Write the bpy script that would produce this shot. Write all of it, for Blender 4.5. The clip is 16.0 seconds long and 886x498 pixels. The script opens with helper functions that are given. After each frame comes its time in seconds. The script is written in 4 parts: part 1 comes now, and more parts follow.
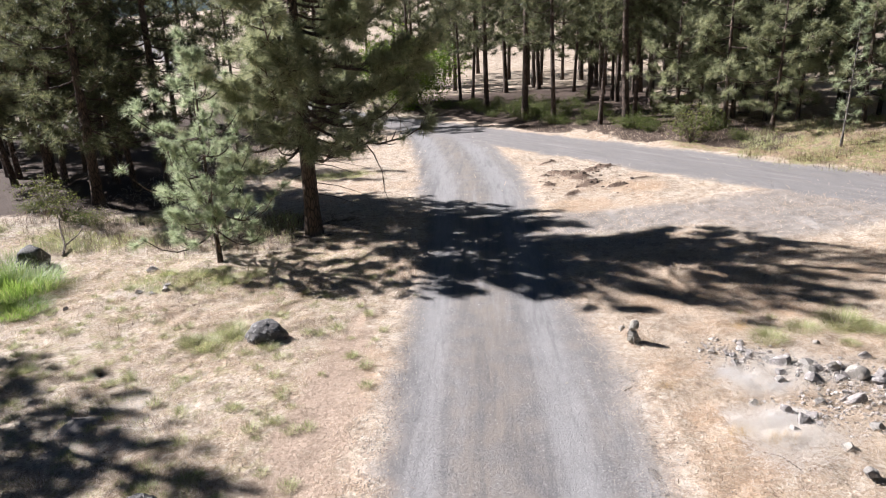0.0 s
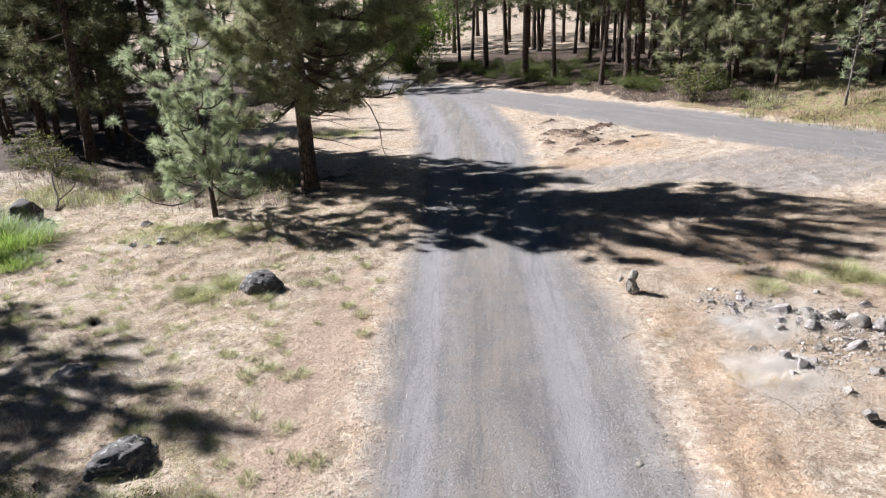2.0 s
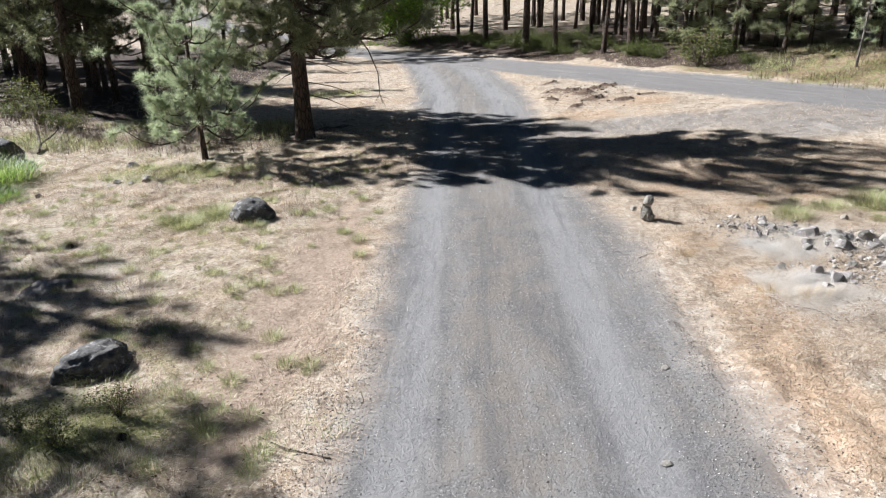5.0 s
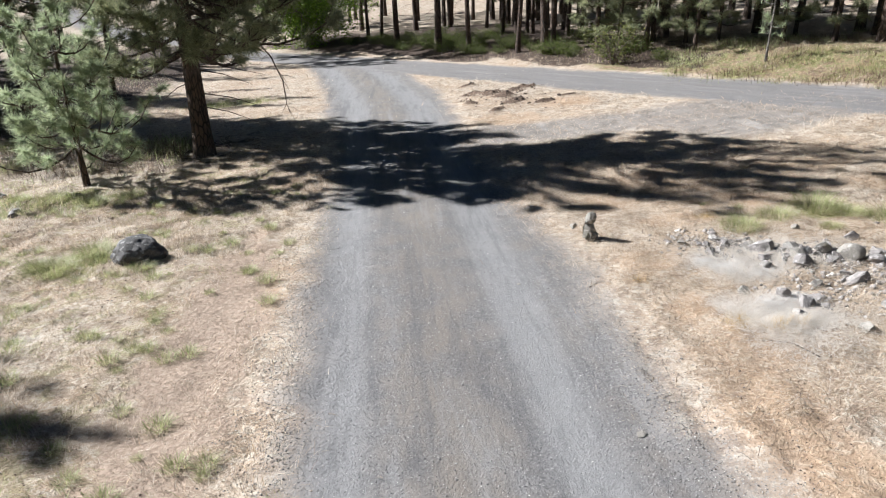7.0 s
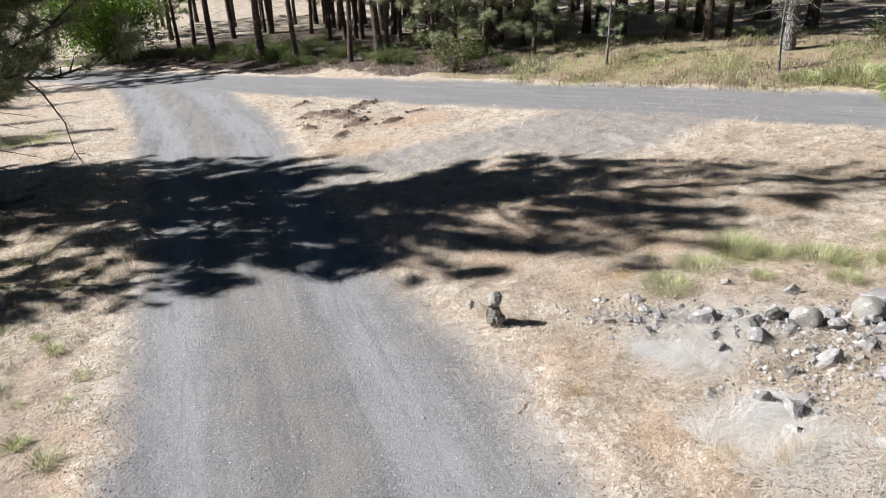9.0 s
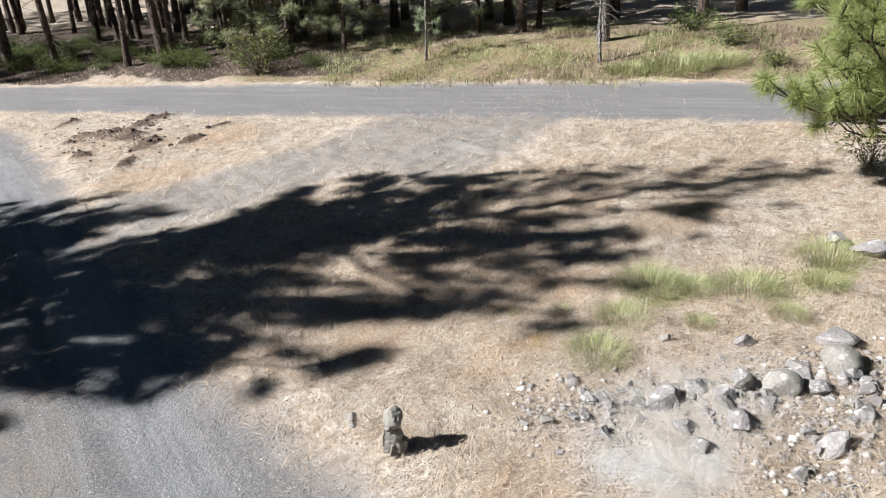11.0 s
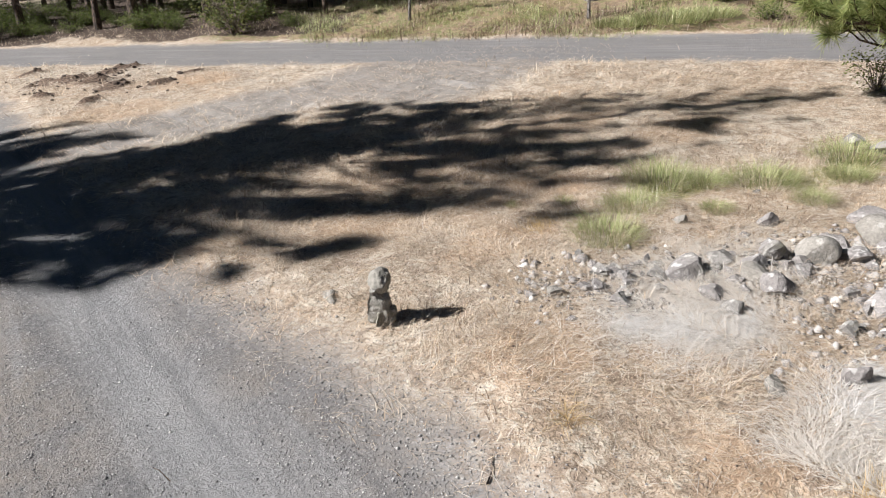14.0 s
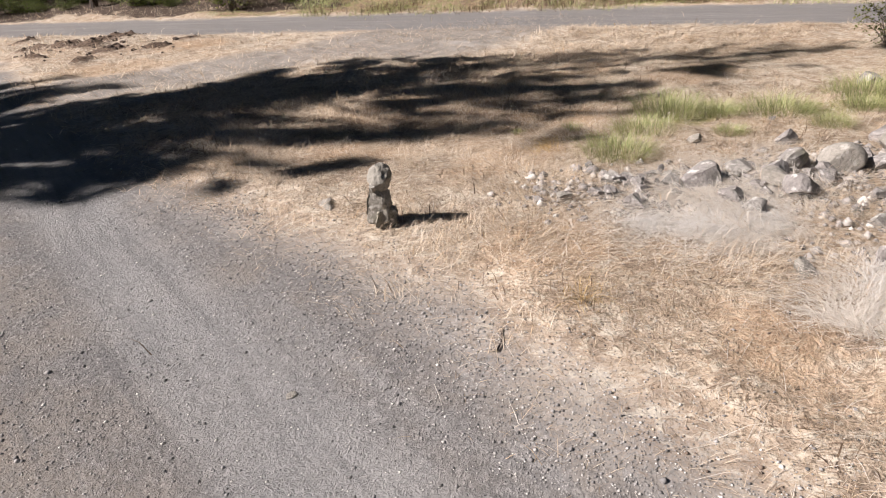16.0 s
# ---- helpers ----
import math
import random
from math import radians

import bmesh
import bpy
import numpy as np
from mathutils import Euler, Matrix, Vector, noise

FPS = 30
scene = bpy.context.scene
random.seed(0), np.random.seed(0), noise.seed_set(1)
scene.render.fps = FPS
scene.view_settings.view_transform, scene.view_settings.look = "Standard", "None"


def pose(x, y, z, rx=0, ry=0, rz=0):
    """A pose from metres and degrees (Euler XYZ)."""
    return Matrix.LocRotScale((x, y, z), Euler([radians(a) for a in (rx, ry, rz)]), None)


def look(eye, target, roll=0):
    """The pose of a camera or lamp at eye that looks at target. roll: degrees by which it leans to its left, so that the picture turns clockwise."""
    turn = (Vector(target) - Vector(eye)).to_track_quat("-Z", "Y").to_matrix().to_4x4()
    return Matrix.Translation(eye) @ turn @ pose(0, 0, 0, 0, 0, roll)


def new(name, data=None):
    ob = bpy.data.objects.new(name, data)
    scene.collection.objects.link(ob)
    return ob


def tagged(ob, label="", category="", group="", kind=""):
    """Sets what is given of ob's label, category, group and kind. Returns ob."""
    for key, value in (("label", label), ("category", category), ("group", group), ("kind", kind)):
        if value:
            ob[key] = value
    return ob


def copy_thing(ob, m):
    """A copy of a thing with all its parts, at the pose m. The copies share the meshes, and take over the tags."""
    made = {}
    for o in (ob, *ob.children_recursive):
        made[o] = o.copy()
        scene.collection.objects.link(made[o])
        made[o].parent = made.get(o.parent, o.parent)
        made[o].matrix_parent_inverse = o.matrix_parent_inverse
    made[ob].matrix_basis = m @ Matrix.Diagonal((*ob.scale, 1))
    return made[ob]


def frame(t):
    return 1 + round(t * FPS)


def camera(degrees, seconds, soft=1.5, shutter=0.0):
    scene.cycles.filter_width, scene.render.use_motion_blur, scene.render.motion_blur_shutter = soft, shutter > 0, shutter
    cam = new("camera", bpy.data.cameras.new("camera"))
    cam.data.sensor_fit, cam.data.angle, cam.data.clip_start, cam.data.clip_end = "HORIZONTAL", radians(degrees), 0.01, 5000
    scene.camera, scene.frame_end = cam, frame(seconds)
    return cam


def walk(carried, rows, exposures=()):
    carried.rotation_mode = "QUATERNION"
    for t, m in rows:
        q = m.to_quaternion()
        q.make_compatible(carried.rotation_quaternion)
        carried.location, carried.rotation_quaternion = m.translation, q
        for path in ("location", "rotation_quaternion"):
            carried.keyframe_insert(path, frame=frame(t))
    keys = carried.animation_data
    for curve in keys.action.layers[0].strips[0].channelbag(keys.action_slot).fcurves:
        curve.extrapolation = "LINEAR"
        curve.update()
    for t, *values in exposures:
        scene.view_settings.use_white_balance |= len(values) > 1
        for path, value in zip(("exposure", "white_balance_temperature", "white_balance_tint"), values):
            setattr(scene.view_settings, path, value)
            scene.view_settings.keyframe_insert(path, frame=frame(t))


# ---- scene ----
cam = camera(67.2, 16.0, soft=1.05)
PATH = [
    (0, (1.814, 5.249, 4.38), (1.704, 7.157, 3.79), -4.4),
    (0.5, (1.824, 5.272, 4.395), (1.71, 7.153, 3.724), -4.4),
    (1, (1.835, 5.282, 4.382), (1.721, 7.16, 3.705), -4.4),
    (1.5, (1.818, 5.291, 4.274), (1.706, 7.169, 3.597), -4.3),
    (2, (1.809, 5.301, 4.063), (1.698, 7.178, 3.383), -4.2),
    (2.5, (1.788, 5.305, 3.875), (1.679, 7.181, 3.191), -4.1),
    (3, (1.758, 5.325, 3.701), (1.651, 7.2, 3.013), -4.0),
    (3.5, (1.718, 5.349, 3.493), (1.614, 7.222, 2.801), -3.8),
    (4, (1.663, 5.391, 3.131), (1.565, 7.262, 2.43), -3.5),
    (4.2, (1.654, 5.414, 3.03), (1.556, 7.283, 2.326), -3.4),
    (6.5, (1.564, 6.231, 2.972), (1.492, 8.1, 2.264), -3.6),
    (7, (1.58, 6.689, 2.978), (1.719, 8.55, 2.258), -4.0),
    (7.5, (1.567, 7.186, 3.016), (1.912, 9.014, 2.282), -4.3),
    (8, (1.598, 7.72, 3.065), (2.081, 9.512, 2.32), -4.4),
    (8.5, (1.64, 8.32, 3.109), (2.204, 10.085, 2.357), -4.6),
    (9, (1.734, 8.943, 3.173), (2.32, 10.7, 2.418), -4.9),
    (9.5, (1.878, 9.582, 3.233), (2.614, 11.275, 2.463), -5.2),
    (10, (2.049, 10.209, 3.341), (2.938, 11.817, 2.551), -5.6),
    (10.2, (2.13, 10.445, 3.371), (3.087, 12.009, 2.573), -5.6),
    (12.3, (2.245, 11.236, 2.505), (3.345, 12.695, 1.693), -3.9),
    (12.5, (2.231, 11.238, 2.514), (3.336, 12.695, 1.706), -3.8),
    (13, (2.251, 11.254, 2.393), (3.357, 12.711, 1.585), -3.8),
    (13.5, (2.206, 11.252, 2.057), (3.313, 12.706, 1.244), -3.7),
    (14, (2.19, 11.259, 1.992), (3.295, 12.712, 1.176), -3.7),
    (14.5, (2.161, 11.266, 1.874), (3.268, 12.719, 1.059), -3.6),
    (15, (2.104, 11.265, 1.563), (3.217, 12.715, 0.752), -3.3),
    (15.5, (2.088, 11.267, 1.382), (3.199, 12.717, 0.568), -3.2),
    (16, (2.121, 11.281, 1.382), (3.231, 12.73, 0.565), -3.3),
]
GRADE = [(0, 1.56, 5600, 18), (1, 1.49, 5570, 17), (2, 1.45, 5510, 16), (3.5, 1.38, 5440, 13), (9.5, 1.36, 5420, 12), (12.5, 1.25, 5520, 12), (13.5, 1.18, 5600, 13), (14.5, 1.17, 5650, 14), (15, 1.13, 5950, 19), (16, 1.11, 5980, 19)]
walk(cam, [(t, look(eye, target, roll)) for t, eye, target, roll in PATH], GRADE)

# ---- light ----
SUN_AZ, SUN_EL = radians(-25.0), radians(37.5)      # way the light travels over the ground; height of the sun
sun_dir = Vector((-math.cos(SUN_AZ) * math.cos(SUN_EL), -math.sin(SUN_AZ) * math.cos(SUN_EL), math.sin(SUN_EL)))
world = bpy.data.worlds.new("sky")
scene.world = world
world.use_nodes = True
sky = world.node_tree.nodes.new("ShaderNodeTexSky")
sky.sky_type, sky.sun_disc = "NISHITA", False
sky.ozone_density, sky.air_density, sky.dust_density = 5.0, 1.3, 0.0
sky.sun_elevation, sky.sun_rotation = SUN_EL, math.atan2(sun_dir.x, sun_dir.y)
background = world.node_tree.nodes["Background"]
background.inputs["Strength"].default_value = 0.0078
world.node_tree.links.new(sky.outputs[0], background.inputs["Color"])
sun = new("sun", bpy.data.lights.new("sun", "SUN"))
sun.data.energy, sun.data.angle, sun.data.color = 5.0, radians(0.55), (1.0, 0.915, 0.765)
sun.matrix_world = look(sun_dir * 60, (0, 0, 0))

# ---- node shorthand ----


def material(name):
    m = bpy.data.materials.new(name)
    m.use_nodes = True
    nt = m.node_tree
    return m, nt, nt.nodes["Principled BSDF"]


def wire(nt, a, b):
    nt.links.new(a, b)


def feed(nt, socket, value):
    if isinstance(value, bpy.types.NodeSocket):
        nt.links.new(value, socket)
    elif isinstance(value, (tuple, list)):
        socket.default_value = (*value, 1.0) if len(value) == 3 and len(socket.default_value) == 4 else value
    else:
        socket.default_value = value


def noise_tex(nt, vec, scale, detail=4.0, rough=0.55, warp=0.0):
    n = nt.nodes.new("ShaderNodeTexNoise")
    feed(nt, n.inputs["Vector"], vec)
    n.inputs["Scale"].default_value, n.inputs["Detail"].default_value = scale, detail
    n.inputs["Roughness"].default_value, n.inputs["Distortion"].default_value = rough, warp
    return n.outputs["Fac"]


def voronoi_tex(nt, vec, scale, feature="F1", out="Distance"):
    n = nt.nodes.new("ShaderNodeTexVoronoi")
    n.feature = feature
    feed(nt, n.inputs["Vector"], vec)
    n.inputs["Scale"].default_value = scale
    return n.outputs[out]


def calc(nt, op, a, b=0.0, clamp=False):
    n = nt.nodes.new("ShaderNodeMath")
    n.operation, n.use_clamp = op, clamp
    feed(nt, n.inputs[0], a)
    feed(nt, n.inputs[1], b)
    return n.outputs[0]


def span(nt, v, a, b, lo=0.0, hi=1.0):
    n = nt.nodes.new("ShaderNodeMapRange")
    n.interpolation_type = "SMOOTHSTEP"
    feed(nt, n.inputs["Value"], v)
    for key, value in zip(("From Min", "From Max", "To Min", "To Max"), (a, b, lo, hi)):
        n.inputs[key].default_value = value
    return n.outputs["Result"]


def blend(nt, fac, a, b, mode="MIX"):
    n = nt.nodes.new("ShaderNodeMix")
    n.data_type, n.blend_type = "RGBA", mode
    feed(nt, n.inputs[0], fac)
    feed(nt, n.inputs[6], a)
    feed(nt, n.inputs[7], b)
    return n.outputs[2]


def ramp(nt, fac, stops):
    n = nt.nodes.new("ShaderNodeValToRGB")
    e = n.color_ramp.elements
    while len(e) < len(stops):
        e.new(0.5)
    for k, (p, c) in enumerate(stops):
        e[k].position, e[k].color = p, (*c, 1.0)
    feed(nt, n.inputs["Fac"], fac)
    return n.outputs["Color"]


def bump(nt, height, strength, distance, normal=None):
    n = nt.nodes.new("ShaderNodeBump")
    n.inputs["Strength"].default_value, n.inputs["Distance"].default_value = strength, distance
    feed(nt, n.inputs["Height"], height)
    if normal is not None:
        feed(nt, n.inputs["Normal"], normal)
    return n.outputs["Normal"]


def attribute(nt, name):
    n = nt.nodes.new("ShaderNodeAttribute")
    n.attribute_name = name
    return n.outputs["Fac"]


def place_of(nt):
    return nt.nodes.new("ShaderNodeNewGeometry").outputs["Position"]


def local_of(nt):
    return nt.nodes.new("ShaderNodeTexCoord").outputs["Object"]


def island_of(nt):
    return nt.nodes.new("ShaderNodeNewGeometry").outputs["Random Per Island"]


def object_of(nt):
    return nt.nodes.new("ShaderNodeObjectInfo").outputs["Random"]


# ---- materials ----


def ground_material():
    m, nt, bsdf = material("ground")
    p = place_of(nt)
    big, mid = noise_tex(nt, p, 0.35, 3), noise_tex(nt, p, 2.2, 5, 0.6)
    fine, grit = noise_tex(nt, p, 22, 5, 0.65), noise_tex(nt, p, 110, 3, 0.7)
    straw = noise_tex(nt, p, 48, 4, 0.7, 1.6)
    # dry straw over tan soil
    dry = ramp(nt, mid, [(0.36, (0.36, 0.29, 0.225)), (0.46, (0.49, 0.405, 0.318)), (0.56, (0.565, 0.486, 0.393)), (0.66, (0.64, 0.57, 0.48))])
    dry = blend(nt, span(nt, big, 0.42, 0.62, 0, 0.9), dry, (0.48, 0.365, 0.262))
    spot = noise_tex(nt, p, 6.5, 4, 0.6, 0.6)
    dry = blend(nt, span(nt, spot, 0.48, 0.37, 0, 0.6), dry, (0.215, 0.16, 0.118))
    dry = blend(nt, span(nt, spot, 0.53, 0.63, 0, 0.65), dry, (0.64, 0.58, 0.49))
    dry = blend(nt, span(nt, noise_tex(nt, p, 1.1, 3, 0.5), 0.56, 0.68, 0, 0.45), dry, (0.50, 0.375, 0.26))
    dry = blend(nt, span(nt, straw, 0.52, 0.40, 0, 0.6), dry, (0.20, 0.145, 0.10))
    dry = blend(nt, span(nt, straw, 0.56, 0.70, 0, 0.6), dry, (0.62, 0.535, 0.42))
    fleck = noise_tex(nt, p, 15, 4, 0.7, 0.8)
    dry = blend(nt, span(nt, fleck, 0.47, 0.37, 0, 0.45), dry, (0.19, 0.142, 0.10))
    dry = blend(nt, span(nt, fleck, 0.53, 0.63, 0, 0.65), dry, (0.66, 0.60, 0.50))
    olive = calc(nt, "MULTIPLY", attribute(nt, "meadow"), span(nt, noise_tex(nt, p, 4.3, 4, 0.65, 0.5), 0.49, 0.62, 0, 0.55))
    dry = blend(nt, olive, dry, ramp(nt, fleck, [(0.4, (0.17, 0.15, 0.065)), (0.6, (0.42, 0.385, 0.20))]))
    rust = span(nt, calc(nt, "ADD", attribute(nt, "rust"), calc(nt, "MULTIPLY", calc(nt, "SUBTRACT", mid, 0.5), 1.5)), 0.3, 0.8, 0, 0.55)
    dry = blend(nt, rust, dry, ramp(nt, fine, [(0.35, (0.33, 0.21, 0.125)), (0.65, (0.55, 0.39, 0.25))]))
    furrow = span(nt, calc(nt, "ADD", attribute(nt, "furrow"), calc(nt, "MULTIPLY", calc(nt, "SUBTRACT", fine, 0.5), 1.4)), 0.4, 0.85, 0, 0.65)
    dry = blend(nt, furrow, dry, ramp(nt, fleck, [(0.4, (0.17, 0.12, 0.082)), (0.6, (0.38, 0.285, 0.2))]))
    dry = blend(nt, calc(nt, "MULTIPLY", attribute(nt, "slope"), span(nt, big, 0.35, 0.65, 0.5, 0.8)), dry, ramp(nt, mid, [(0.35, (0.25, 0.20, 0.145)), (0.65, (0.42, 0.345, 0.265))]))
    # bare soil
    soil = ramp(nt, fine, [(0.3, (0.27, 0.20, 0.15)), (0.55, (0.42, 0.325, 0.25)), (0.75, (0.50, 0.41, 0.33))])
    bare = span(nt, calc(nt, "ADD", attribute(nt, "bare"), calc(nt, "MULTIPLY", calc(nt, "SUBTRACT", mid, 0.5), 1.2)), 0.35, 0.65)
    col = blend(nt, bare, dry, soil)
    # ashen matted straw
    ash = span(nt, calc(nt, "ADD", attribute(nt, "ash"), calc(nt, "MULTIPLY", calc(nt, "SUBTRACT", mid, 0.5), 1.5)), 0.4, 0.75, 0, 0.6)
    col = blend(nt, ash, col, ramp(nt, straw, [(0.38, (0.36, 0.328, 0.30)), (0.62, (0.63, 0.585, 0.535))]))
    # green growth
    green = span(nt, calc(nt, "ADD", attribute(nt, "green"), calc(nt, "MULTIPLY", calc(nt, "SUBTRACT", mid, 0.5), 1.6)), 0.35, 0.8, 0, 0.8)
    col = blend(nt, green, col, ramp(nt, fine, [(0.3, (0.12, 0.14, 0.035)), (0.7, (0.36, 0.36, 0.10))]))
    # worn earth and thin grass between lane and wood
    verge = span(nt, calc(nt, "ADD", attribute(nt, "verge"), calc(nt, "MULTIPLY", calc(nt, "SUBTRACT", mid, 0.5), 0.8)), 0.3, 0.7, 0, 0.85)
    thin = ramp(nt, noise_tex(nt, p, 3.3, 5, 0.65, 0.8), [(0.34, (0.09, 0.062, 0.04)), (0.44, (0.24, 0.165, 0.10)), (0.5, (0.31, 0.235, 0.14)), (0.56, (0.15, 0.155, 0.05)), (0.68, (0.31, 0.28, 0.13))])
    col = blend(nt, verge, col, thin)
    # needle litter under the trees, its brown darkened further to carry their shade
    shaded_duff = span(nt, calc(nt, "ADD", attribute(nt, "shaded_duff"), calc(nt, "MULTIPLY", calc(nt, "SUBTRACT", mid, 0.5), 1.2)), 0.35, 0.7)
    shaded_litter = ramp(nt, straw, [(0.3, (0.03, 0.021, 0.016)), (0.55, (0.08, 0.056, 0.042)), (0.75, (0.19, 0.14, 0.105))])
    col = blend(nt, shaded_duff, col, shaded_litter)
    # dug dark earth
    dirt = span(nt, calc(nt, "ADD", attribute(nt, "dirt"), calc(nt, "MULTIPLY", calc(nt, "SUBTRACT", fine, 0.5), 1.4)), 0.24, 0.52)
    col = blend(nt, dirt, col, ramp(nt, fine, [(0.36, (0.055, 0.037, 0.027)), (0.64, (0.25, 0.178, 0.13))]))
    # gravel
    cell = voronoi_tex(nt, p, 60, "F1", "Color")
    split = nt.nodes.new("ShaderNodeSeparateColor")
    wire(nt, cell, split.inputs[0])
    stone = ramp(nt, split.outputs[0], [(0.0, (0.085, 0.082, 0.08)), (0.5, (0.195, 0.188, 0.185)), (0.85, (0.29, 0.281, 0.275)), (1.0, (0.48, 0.46, 0.44))])
    stone = blend(nt, span(nt, grit, 0.35, 0.65), stone, (0.185, 0.178, 0.174))
    stone = blend(nt, span(nt, mid, 0.38, 0.66, 0.1, 0.75), stone, (0.265, 0.233, 0.20))
    stone = blend(nt, calc(nt, "MULTIPLY", attribute(nt, "crest"), span(nt, mid, 0.35, 0.6, 0.25, 0.7)), stone, (0.245, 0.213, 0.178))
    dust = ramp(nt, fine, [(0.3, (0.245, 0.239, 0.236)), (0.7, (0.325, 0.317, 0.31))])
    rut = span(nt, calc(nt, "ADD", attribute(nt, "rut"), calc(nt, "MULTIPLY", calc(nt, "SUBTRACT", mid, 0.5), 0.7)), 0.2, 0.95, 0, 0.8)
    stone = blend(nt, rut, stone, dust)
    wheeled = nt.nodes.new("ShaderNodeVectorMath")
    wheeled.operation = "MULTIPLY"
    wire(nt, p, wheeled.inputs[0])
    wheeled.inputs[1].default_value = (1.0, 0.09, 1.0)
    grooves, lines = noise_tex(nt, wheeled.outputs[0], 3.2, 5, 0.65, 0.4), noise_tex(nt, wheeled.outputs[0], 15, 4, 0.7, 0.6)
    stone = blend(nt, span(nt, grooves, 0.5, 0.66, 0, 0.55), stone, (0.30, 0.292, 0.284))
    stone = blend(nt, span(nt, grooves, 0.49, 0.34, 0, 0.55), stone, (0.135, 0.131, 0.132))
    stone = blend(nt, span(nt, lines, 0.52, 0.34, 0, 0.3), stone, (0.13, 0.126, 0.126))
    dark = attribute(nt, "tarmac")
    stone = blend(nt, calc(nt, "MULTIPLY", dark, span(nt, mid, 0.35, 0.7, 0.95, 0.45)), stone, ramp(nt, fine, [(0.3, (0.175, 0.163, 0.156)), (0.7, (0.255, 0.24, 0.231))]))
    turned = nt.nodes.new("ShaderNodeMapping")
    turned.inputs["Rotation"].default_value, turned.inputs["Scale"].default_value = (0, 0, radians(-32.7)), (1.0, 1.0, 1.0)
    wire(nt, p, turned.inputs["Vector"])
    drawn = nt.nodes.new("ShaderNodeVectorMath")
    drawn.operation = "MULTIPLY"
    wire(nt, turned.outputs[0], drawn.inputs[0])
    drawn.inputs[1].default_value = (1.0, 0.09, 1.0)
    streaks = noise_tex(nt, drawn.outputs[0], 3.4, 5, 0.65)
    stone = blend(nt, calc(nt, "MULTIPLY", dark, span(nt, streaks, 0.5, 0.7, 0, 0.5)), stone, (0.32, 0.30, 0.285))
    stone = blend(nt, calc(nt, "MULTIPLY", dark, span(nt, streaks, 0.48, 0.34, 0, 0.35)), stone, (0.15, 0.14, 0.136))
    stone = blend(nt, span(nt, straw, 0.54, 0.68, 0, 0.45), stone, (0.33, 0.315, 0.295))
    gravel_in = calc(nt, "ADD", attribute(nt, "gravel"), calc(nt, "MULTIPLY", calc(nt, "SUBTRACT", mid, 0.5), 0.4))
    gravel_in = calc(nt, "ADD", gravel_in, calc(nt, "MULTIPLY", calc(nt, "SUBTRACT", straw, 0.5), 1.1))
    gravel = span(nt, gravel_in, 0.2, 0.8)
    stone = blend(nt, 1.0, stone, (0.855, 0.862, 0.88), "MULTIPLY")
    col = blend(nt, gravel, col, stone)
    wire(nt, col, bsdf.inputs["Base Color"])
    bsdf.inputs["Roughness"].default_value = 0.92
    bsdf.inputs["Specular IOR Level"].default_value = 0.25
    h = calc(nt, "ADD", calc(nt, "MULTIPLY", straw, 0.6), calc(nt, "MULTIPLY", fine, 0.7))
    n1 = bump(nt, h, 0.8, 0.03, bump(nt, calc(nt, "MULTIPLY", fleck, calc(nt, "SUBTRACT", 1.0, gravel)), 0.9, 0.06))
    pebble = voronoi_tex(nt, p, 60, "F1", "Distance")
    n2 = bump(nt, calc(nt, "MULTIPLY", pebble, calc(nt, "MULTIPLY", gravel, calc(nt, "SUBTRACT", 1.0, rut))), -0.4, 0.01, n1)
    wire(nt, n2, bsdf.inputs["Normal"])
    return m


def blade_material(name, stops, back=0.3, gloss=0.55, shine=0.5, clumps=0.0):
    """Thin leaves and straw: a colour for each island, and light that passes through."""
    m, nt, bsdf = material(name)
    col = ramp(nt, island_of(nt), stops)
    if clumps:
        # noise patches mixed towards 0.45 of the first colour
        dark_clumps = span(nt, noise_tex(nt, local_of(nt), 3.2, 3, 0.6), 0.54, 0.42, 0, clumps)
        col = blend(nt, dark_clumps, col, tuple(0.45 * c for c in stops[0][1]))
    wire(nt, col, bsdf.inputs["Base Color"])
    bsdf.inputs["Roughness"].default_value = gloss
    bsdf.inputs["Specular IOR Level"].default_value = shine
    thin = nt.nodes.new("ShaderNodeBsdfTranslucent")
    wire(nt, col, thin.inputs["Color"])
    mix = nt.nodes.new("ShaderNodeMixShader")
    mix.inputs[0].default_value = back
    wire(nt, bsdf.outputs[0], mix.inputs[1])
    wire(nt, thin.outputs[0], mix.inputs[2])
    wire(nt, mix.outputs[0], nt.nodes["Material Output"].inputs["Surface"])
    return m


def bark_material(name, dark, plate):
    m, nt, bsdf = material(name)
    p = local_of(nt)
    stretch = nt.nodes.new("ShaderNodeMapping")
    stretch.inputs["Scale"].default_value = (1, 1, 0.28)
    wire(nt, p, stretch.inputs["Vector"])
    q = stretch.outputs[0]
    crack = voronoi_tex(nt, q, 16, "DISTANCE_TO_EDGE")
    grain = noise_tex(nt, q, 30, 5, 0.65)
    col = blend(nt, span(nt, crack, 0.02, 0.16), dark, plate)
    col = blend(nt, span(nt, grain, 0.35, 0.7, 0, 0.6), col, tuple(c * 0.55 for c in plate))
    col = blend(nt, span(nt, noise_tex(nt, p, 1.3, 2), 0.5, 0.7, 0, 0.5), col, (0.19, 0.15, 0.13))
    wire(nt, col, bsdf.inputs["Base Color"])
    bsdf.inputs["Roughness"].default_value = 0.95
    h = calc(nt, "ADD", span(nt, crack, 0.0, 0.2), calc(nt, "MULTIPLY", grain, 0.5))
    wire(nt, bump(nt, h, 0.9, 0.03), bsdf.inputs["Normal"])
    return m


